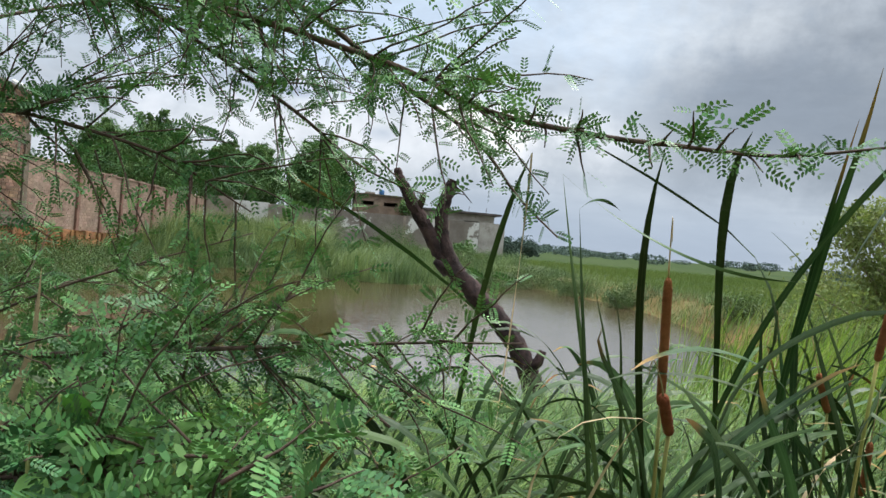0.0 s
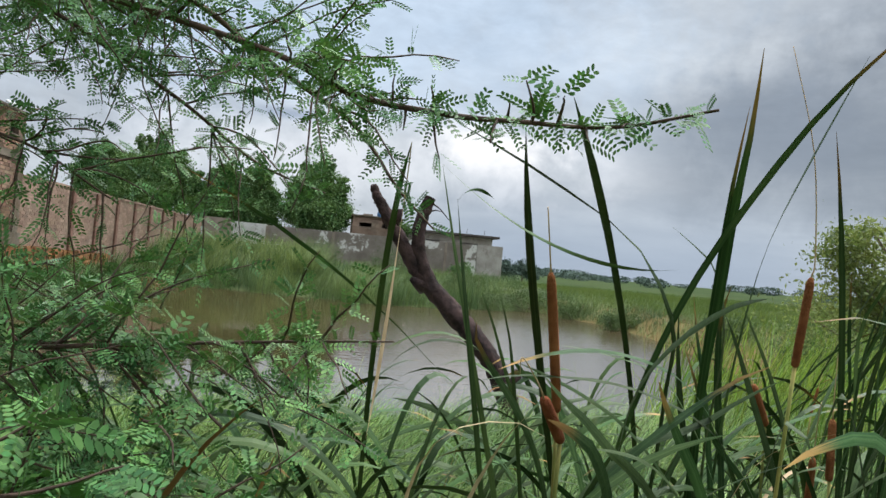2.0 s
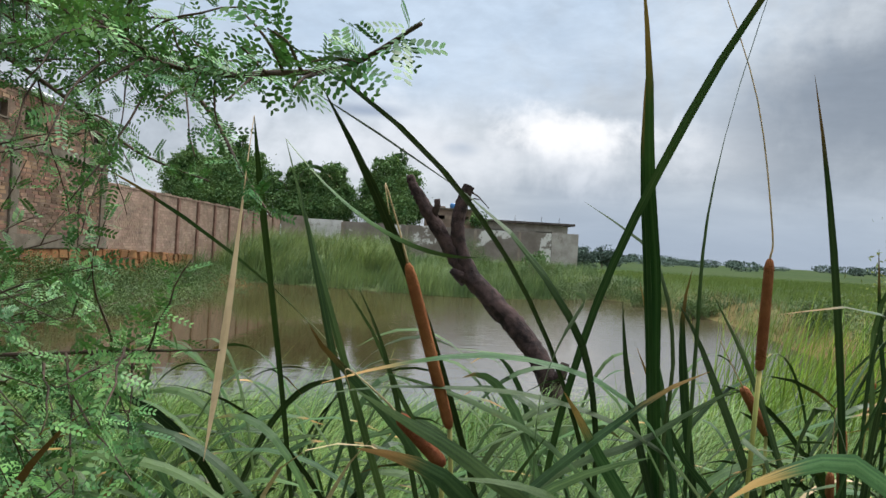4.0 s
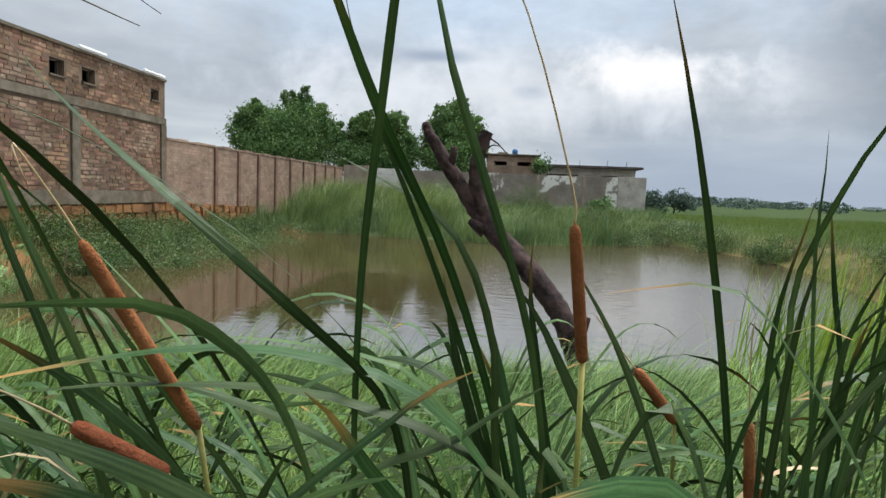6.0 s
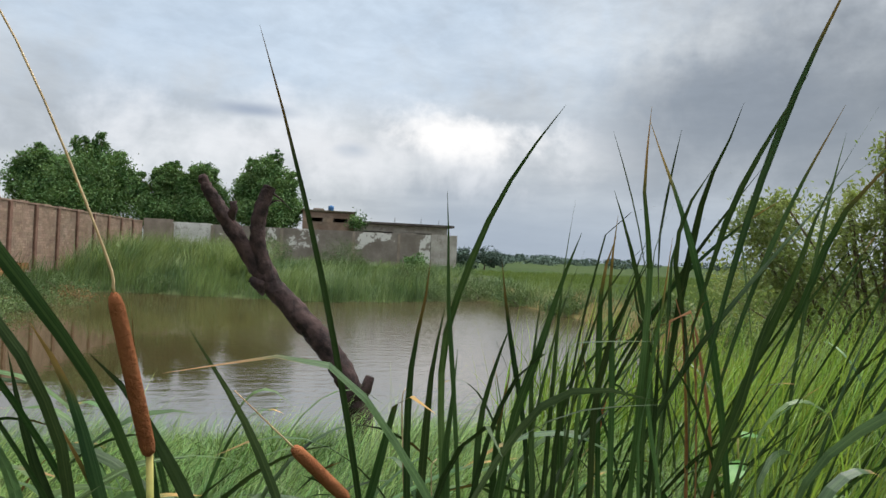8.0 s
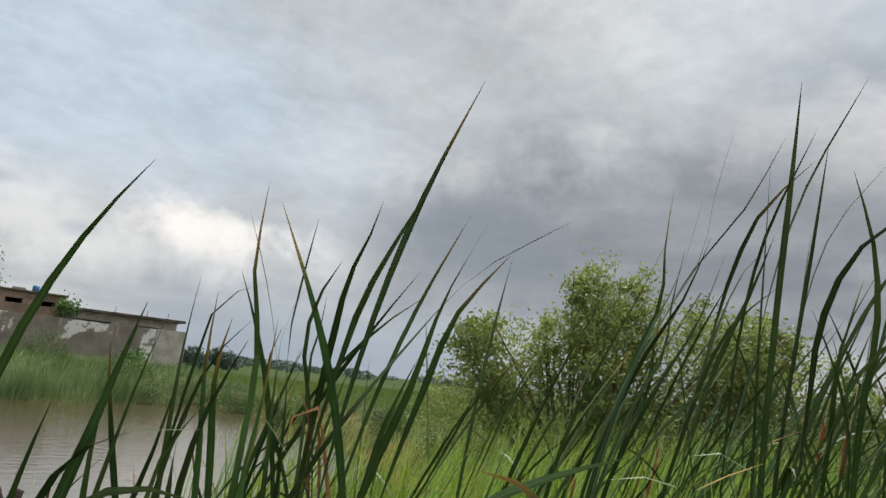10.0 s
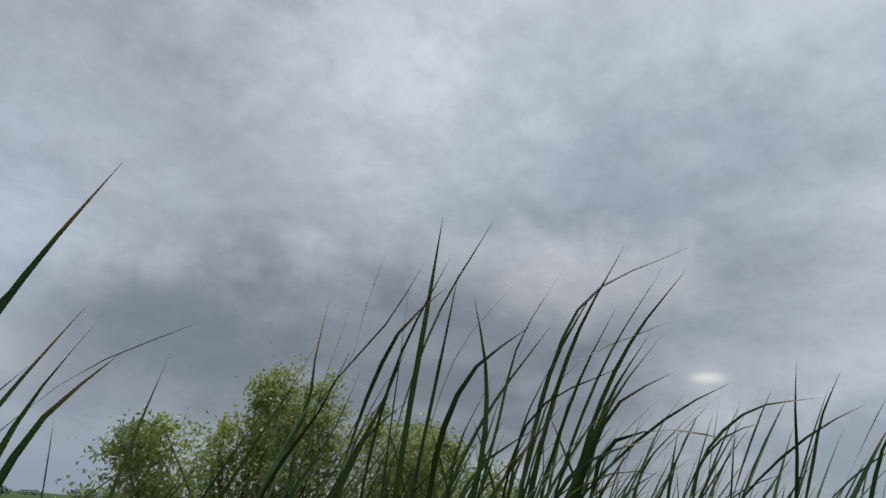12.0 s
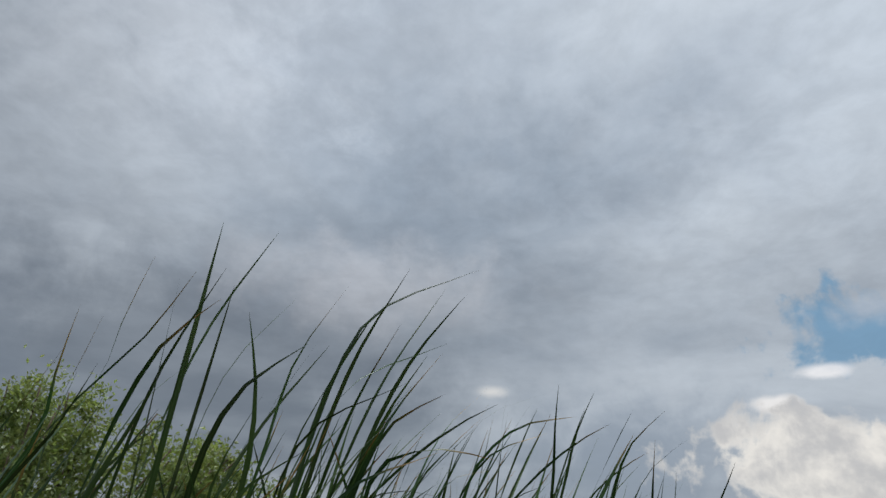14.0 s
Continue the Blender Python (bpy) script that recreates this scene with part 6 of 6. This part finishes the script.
# the tall stand to the right, a few plants built and then copied
models = []
for k in range(16):
    rows = []
    for j in range(rnd.randint(6, 9)):
        h = rnd.uniform(1.40, 2.30)
        push = rnd.uniform(0.45, 1.15) * (1 if rnd.random() < 0.86 else -0.4)
        off = rnd.uniform(-0.25, 0.25)
        rows.append((WIND.x * push + off, WIND.y * push + rnd.uniform(-0.25, 0.25), h, 0.5 if rnd.random() < 0.45 else (rnd.uniform(0.62, 0.76) if rnd.random() < 0.70 else rnd.uniform(0.82, 1.0)), rnd.uniform(0.011, 0.018), REED))
    if k % 3 == 0:
        a = rnd.uniform(0, 6.28)
        rows.append((math.cos(a) * 0.6, math.sin(a) * 0.6, rnd.uniform(1.1, 1.7), 1.1, 0.015, REED))
    if k % 5 == 1:
        rows.append((WIND.x * 0.5, WIND.y * 0.5, 1.2, 0.95, 0.013, DRY))
    spike = ((0.05, -0.08, 1.25), (0.07, -0.11, 1.45), 0.0105) if k % 6 == 2 else None
    models.append(cattail(3.5 + 0.36 * (k % 4), 0.7 + 0.45 * (k // 4), rows, spike, seed=300 + k, group="cattail stand"))
spots = [(rnd.uniform(0.95, 2.0), rnd.uniform(1.9, 3.3)) for _ in range(8)]
spots += [(rnd.uniform(1.9, 4.4), rnd.uniform(-0.2, 3.0)) for _ in range(64)]
spots += [(rnd.uniform(3.6, 7.5), rnd.uniform(-2.4, 1.4)) for _ in range(70)]
for k, (x, y) in enumerate(spots):
    if math.hypot(x - 0.5, y) < 2.2:
        continue
    bearing = math.degrees(math.atan2(x - 0.6, y))
    if bearing > 80 and math.hypot(x - 0.6, y) < 2.6:
        continue
    size = rnd.uniform(0.66, 0.98) * (0.84 if x < 2.0 else 1.0) * min(1.0, max(0.42, 1.0 - (bearing - 72) * 0.031))
    m = pose(x, y, float(ground_height(x, y)) - 0.03, 0, 0, rnd.uniform(-22, 22)) @ Matrix.Scale(size, 4)
    copy_thing(models[k % len(models)], m)

# shorter, finer plants that run out towards the field
for k in range(64):
    bearing, d = radians(rnd.uniform(72, 104)), rnd.uniform(2.7, 4.8)
    x, y = 0.6 + d * math.sin(bearing), d * math.cos(bearing)
    rise = 10.0 - (math.degrees(bearing) - 78) * 0.33
    size = (1.65 + d * math.tan(radians(rise * rnd.uniform(0.4, 1.0)))) / 2.45
    copy_thing(models[(5 * k + 2) % len(models)], pose(x, y, float(ground_height(x, y)) - 0.03, 0, 0, rnd.uniform(-25, 25)) @ Matrix.Scale(size, 4))

# leafy mass between the stems
rng = np.random.default_rng(9)


def blade_field(name, xs, ys, n, length, width, tilt, bend, azim, material, label, category, keep=None, segs=5, tuft=0):
    x, y = rng.uniform(*xs, n), rng.uniform(*ys, n)
    if tuft:
        cx, cy = rng.uniform(*xs, tuft), rng.uniform(*ys, tuft)
        who = rng.integers(0, tuft, n)
        near = 0.16 if ys[1] < 8 else 0.22
        x, y = cx[who] + rng.normal(0, near, n), cy[who] + rng.normal(0, near, n)
        grow_by, lean_to = rng.uniform(0.5, 1.25, tuft)[who], rng.normal(0, 0.9, tuft)[who]
    else:
        grow_by, lean_to = np.ones(n), np.zeros(n)
    if keep is not None:
        ok = keep(x, y)
        x, y, grow_by, lean_to = x[ok], y[ok], grow_by[ok], lean_to[ok]
    if name == "long_grass":
        grow_by = grow_by * np.clip((7.2 - y) / 3.2, 0.28, 1.0)
    m = len(x)
    base = np.stack([x, y, ground_height(x, y) - 0.03], -1)
    v, f = blades(base, azim + lean_to + rng.normal(0, 0.35 if name == "long_grass" else 0.8, m), rng.uniform(*length, m) * grow_by, rng.uniform(*width, m), rng.uniform(*tilt, m), rng.uniform(*bend, m), segs, rng)
    return tagged(new(name, mesh_of(name, v, f, material)), label, category, kind="stuff")


RIGHT = math.atan2(0.9, 0.1)
outside = lambda x, y: pond_distance(x, y) > 0.05
clear_path = lambda x, y: (pond_distance(x, y) > -0.1) & (y > 1.55 + 0.2 * np.sin(2.1 * x) + 0.12 * np.sin(5.3 * x))
blade_field("long_grass", (-7.5, 5.5), (1.3, 6.3), 130000, (0.45, 0.95), (0.003, 0.0075), (0.1, 0.7), (0.8, 2.1), RIGHT, GRASS, "lush long grass bending over the near bank", "grass", clear_path, 5, 1150)
blade_field("reed_undergrowth", (1.5, 8.0), (-3.0, 5.5), 21000, (0.7, 1.5), (0.007, 0.014), (0.0, 0.35), (0.2, 1.0), 2.6, REED_MANY, "green reeds packed between the cattails", "reeds", lambda x, y: outside(x, y) & (x > 1.85 + 0.30 * np.sin(2.7 * y) + 0.22 * np.sin(7.1 * y + 2 * x)) & (np.hypot(x - 0.5, y) > 1.25 + 0.25 * np.sin(3 * x + 5 * y)) & (y > -2.2 + 0.5 * np.sin(2.3 * x) + 0.25 * (x - 3)))
blade_field("turf", (-9.0, 9.0), (-8.0, 2.4), 26000, (0.04, 0.14), (0.004, 0.008), (0.0, 0.7), (0.2, 1.2), RIGHT, GRASS, "short trodden grass on the near bank", "grass", outside, 3, 1500)
blade_field("bank_reeds", (-8.2, 9.0), (20.0, 36.4), 46000, (0.25, 0.75), (0.010, 0.024), (0.0, 0.6), (0.2, 1.3), RIGHT, FAR_GRASS, "tall reeds and grass on the far bank", "reeds", outside, 4, 900)
blade_field("tall_grass", (-8.0, -1.5), (25.5, 33.5), 24000, (0.8, 1.75), (0.012, 0.024), (0.0, 0.55), (0.3, 1.4), RIGHT, MOUND, "tall pale green grass heaped before the wall", "grass", outside, 4, 220)
blade_field("shore_reeds", (-8.0, 5.0), (21.0, 25.5), 10000, (0.5, 1.2), (0.012, 0.024), (0.0, 0.35), (0.1, 0.8), RIGHT, FAR_GRASS, "upright reeds standing along the far shore", "reeds", lambda x, y: (pond_distance(x, y) > -0.3) & (pond_distance(x, y) < 1.6), 4, 160)
blade_field("left_bank_grass", (-8.6, -5.0), (6.0, 21.0), 14000, (0.25, 0.6), (0.008, 0.016), (0.0, 0.5), (0.2, 1.2), RIGHT, FAR_GRASS, "rough grass on the bank under the building", "grass", outside, 4, 420)
blade_field("right_bank_grass", (4.5, 11.0), (6.5, 24.0), 16000, (0.16, 0.45), (0.008, 0.018), (0.0, 0.7), (0.2, 1.4), RIGHT, FAR_GRASS, "rough grass along the field bank", "grass", lambda x, y: outside(x, y) & ((x > 7.0 + 0.5 * np.sin(1.7 * y)) | (y > 17.5) | (np.sin(3.1 * x + 1.3 * y) > 0.55)), 4, 700)
blade_field("straw_grass", (7.0, 10.5), (12.5, 22.0), 3600, (0.12, 0.34), (0.008, 0.016), (0.1, 0.9), (0.3, 1.3), RIGHT, STRAW, "dry orange grass on the edge of the field", "grass", outside, 4, 260)
blade_field("crop", (9.5, 34.0), (10.0, 46.0), 45000, (0.22, 0.40), (0.012, 0.022), (0.0, 0.4), (0.1, 0.7), RIGHT, CROP, "bright green young crop in the field", "crop", None, 3)


# ---- thorny feather-leaved shrub ----
def acacia():
    rng = np.random.default_rng(61)
    bx, by = -2.95, 1.2
    z0 = float(ground_height(bx, by)) - 0.05
    t = tagged(holder("acacia_shrub", bx + 0.02, by, z0 + 0.04), "thorny acacia shrub with feathery green leaves", "shrub")
    off = (-bx, -by, -z0)
    foot, neck = (bx, by, z0), (-2.75, 1.2, 1.1)
    arching = [
        [foot, neck, (-2.35, 1.25, 2.05), (-1.85, 1.15, 2.08), (-1.23, 0.99, 1.94), (-1.02, 0.84, 1.83), (-0.87, 0.67, 1.775), (-0.78, 0.55, 1.75), (-0.69, 0.43, 1.73), (-0.62, 0.31, 1.735)],
        [foot, (-2.7, 1.1, 0.9), (-2.2, 1.0, 1.25), (-1.75, 0.95, 1.30), (-1.46, 0.94, 1.33), (-1.14, 0.93, 1.36), (-0.90, 0.83, 1.39)],
        [foot, neck, (-2.2, 1.4, 2.35), (-1.5, 1.15, 2.12), (-1.15, 1.04, 1.90), (-1.0, 0.99, 1.80), (-0.91, 0.93, 1.68), (-0.84, 0.86, 1.60)],
        [foot, neck, (-2.3, 1.4, 2.15), (-1.85, 1.3, 2.1), (-1.43, 1.25, 1.88), (-1.22, 1.25, 1.74), (-1.05, 1.22, 1.68)],
    ]
    rising = [
        [foot, neck, (-2.5, 1.7, 2.1), (-1.95, 1.9, 2.3), (-1.6, 2.0, 2.25), (-1.25, 2.15, 2.12)],
        [foot, neck, (-2.4, 1.5, 2.4), (-1.9, 1.5, 2.55), (-1.5, 1.55, 2.5), (-1.15, 1.5, 2.32)],
        [foot, (-2.6, 1.0, 0.7), (-2.1, 0.8, 1.05), (-1.8, 0.7, 1.15), (-1.5, 0.62, 1.22)],
        [foot, (-2.6, 1.4, 0.9), (-2.1, 1.5, 1.3), (-1.5, 1.6, 1.55)],
    ]
    spreading = [
        [foot, neck, (-2.5, 0.95, 1.8), (-2.0, 0.8, 2.15), (-1.65, 0.70, 2.12), (-1.40, 0.60, 2.02)],
        [foot, (-2.5, 1.1, 0.6), (-1.9, 1.0, 0.85), (-1.35, 1.0, 1.0)],
        [foot, neck, (-2.6, 1.9, 2.0), (-2.2, 2.4, 2.4), (-1.8, 2.6, 2.5), (-1.45, 2.7, 2.3)],
        [foot, neck, (-2.5, 1.1, 1.5), (-2.1, 1.1, 1.75), (-1.7, 1.1, 1.72), (-1.45, 1.05, 1.60)],
    ]
    limbs = arching + rising + spreading
    starts = []
    for k, pts in enumerate(limbs):
        line = spline(pts, 7)
        v, f = tube(line, list(np.linspace(0.011, 0.0016, len(line))), 7, 0.06, k)
        part("limb", mesh_of("limb", v, f, TWIG, True), t, "", off)
        a = np.array(line)
        for i in range(len(a) // 3, len(a) - 1):
            starts.append((a[i], (a[i + 1] - a[i]) / np.linalg.norm(a[i + 1] - a[i]), i / len(a)))
    twig_v, twig_f, leaflets = [], [], []

    def grow(p, d, reach, droop, gap, leaf_long):
        """One twig with feather leaves on both sides."""
        n = 7
        pts = [p]
        for i in range(n):
            d = d + rng.normal(0, 0.10, 3) + np.array((0, 0, -droop))
            d /= np.linalg.norm(d)
            pts.append(pts[-1] + d * reach / n)
        v, f = tube(pts, list(np.linspace(0.0028, 0.0010, n + 1)), 4, 0.0)
        base = len(twig_v)
        twig_v.extend(v)
        twig_f.extend([tuple(i + base for i in q) for q in f])
        total, side = 0.02, 1
        while total < reach:
            i = min(int(total / reach * n), n - 1)
            at = pts[i] + (pts[i + 1] - pts[i]) * (total / reach * n - i)
            along = (pts[i + 1] - pts[i]) / np.linalg.norm(pts[i + 1] - pts[i])
            for _ in range(rng.integers(2, 5)):
                feather(at, along, side, leaf_long * rng.uniform(0.6, 1.3))
                side = -side
            total += gap * rng.uniform(0.7, 1.3)

    def feather(at, along, side, size):
        out = np.cross(along, (0, 0, 1.0)) * side + rng.normal(0, 0.75, 3) + along * 0.5
        out /= np.linalg.norm(out)
        flat = rng.normal(0, 0.8, 3) + np.array((0, 0, 1.0))
        across = np.cross(out, flat)
        across /= np.linalg.norm(across)
        lift = np.cross(across, out)
        pairs = int(rng.integers(5, 8))
        for i in range(pairs):
            s = (0.18 + 0.82 * i / (pairs - 1)) * size
            big = size * 0.25 * (1 - 0.35 * abs(i / (pairs - 1) - 0.45))
            mid = at + out * s - np.array((0, 0, 0.10)) * s * s / size
            for sd in (-1, 1):
                ax = across * sd * 0.86 + out * 0.5
                ac = (out - across * sd * 0.4) * 0.21 * big
                leaflets.append([mid, mid + ax * big * 0.35 + ac, mid + ax * big * 0.8 + ac * 0.9, mid + ax * big, mid + ax * big * 0.75 - ac * 0.9 + lift * big * 0.06, mid + ax * big * 0.3 - ac])

    def allowed(p):
        if p[0] > -0.26 - 0.66 * (p[1] - 0.01) - 0.10:
            return False
        bearing = math.degrees(math.atan2(p[0] + 0.36, p[1] + 0.21))
        if bearing > (-18 if p[2] > 1.84 else -31):
            return False
        return math.hypot(p[0] + 1.1, p[1] + 0.25) > 0.52

    # big young leaves on the side of the path
    for k in range(16):
        p = np.array((rng.uniform(-1.62, -1.28), rng.uniform(0.45, 0.75), rng.uniform(0.95, 1.22)))
        d = np.array((rng.normal(0.2, 0.5), rng.normal(-0.2, 0.4), 0.25))
        grow(p, d / np.linalg.norm(d), rng.uniform(0.10, 0.18), 0.02, 0.05, 0.10)
    for p in ((-1.38, 0.33, 1.30), (-1.33, 0.36, 1.27), (-1.30, 0.40, 1.24)):
        grow(np.array(p), np.array((0.75, 0.1, 0.25)), 0.12, 0.02, 0.03, 0.075)
    # the leafy lower side of the shrub
    for k in range(330):
        p = np.array((rng.uniform(-2.4, -1.15), rng.uniform(0.55, 2.3), rng.uniform(0.35, 1.36)))
        d = np.array((rng.normal(0.3, 0.6), rng.normal(-0.1, 0.6), rng.normal(0.25, 0.4)))
        if allowed(p + d / np.linalg.norm(d) * 0.2) and allowed(p):
            grow(p, d / np.linalg.norm(d), rng.uniform(0.15, 0.34), 0.04, 0.040, 0.056)
    count = 0
    while count < 620:
        p, d, s = starts[rng.integers(len(starts))]
        w = np.cross(d, rng.normal(size=3))
        w /= np.linalg.norm(w)
        way_out = d * 0.6 + w * 0.8
        reach = rng.uniform(0.16, 0.42)
        if p[0] > -1.02:
            if rng.random() < 0.60:
                continue
            reach = rng.uniform(0.04, 0.09)
        tip = p + way_out * reach
        level = math.degrees(math.atan2(tip[2] - 1.60, math.hypot(tip[0] + 0.85, tip[1] + 0.15)))
        if -9 < level < 9 and rng.random() < 0.70:
            continue
        if p[0] > -2.3 and allowed(tip):
            grow(p, way_out / np.linalg.norm(way_out), reach, 0.05, 0.044, 0.042)
            count += 1
    # leaves straight on the long arching branches
    for pts in arching:
        a = np.array(spline(pts, 9))
        for i in range(len(a) // 2, len(a) - 1):
            d = a[i + 1] - a[i]
            d /= np.linalg.norm(d)
            for sd in (1, -1, 1):
                if rng.random() < 0.75:
                    feather(a[i], d + np.array((0, 0, 0.9 * sd)), sd, rng.uniform(0.030, 0.052))
    tagged(part("twigwork", mesh_of("twigwork", twig_v, twig_f, TWIG, True), t, "", off), "thin brown thorny twigs", kind="stuff")
    q = np.array(leaflets).reshape(-1, 3)
    tagged(part("foliage", mesh_of("foliage", q, np.arange(len(q)).reshape(-1, 6), LEAFLET), t, "", off), "small feathery green leaflets", kind="stuff")


acacia()
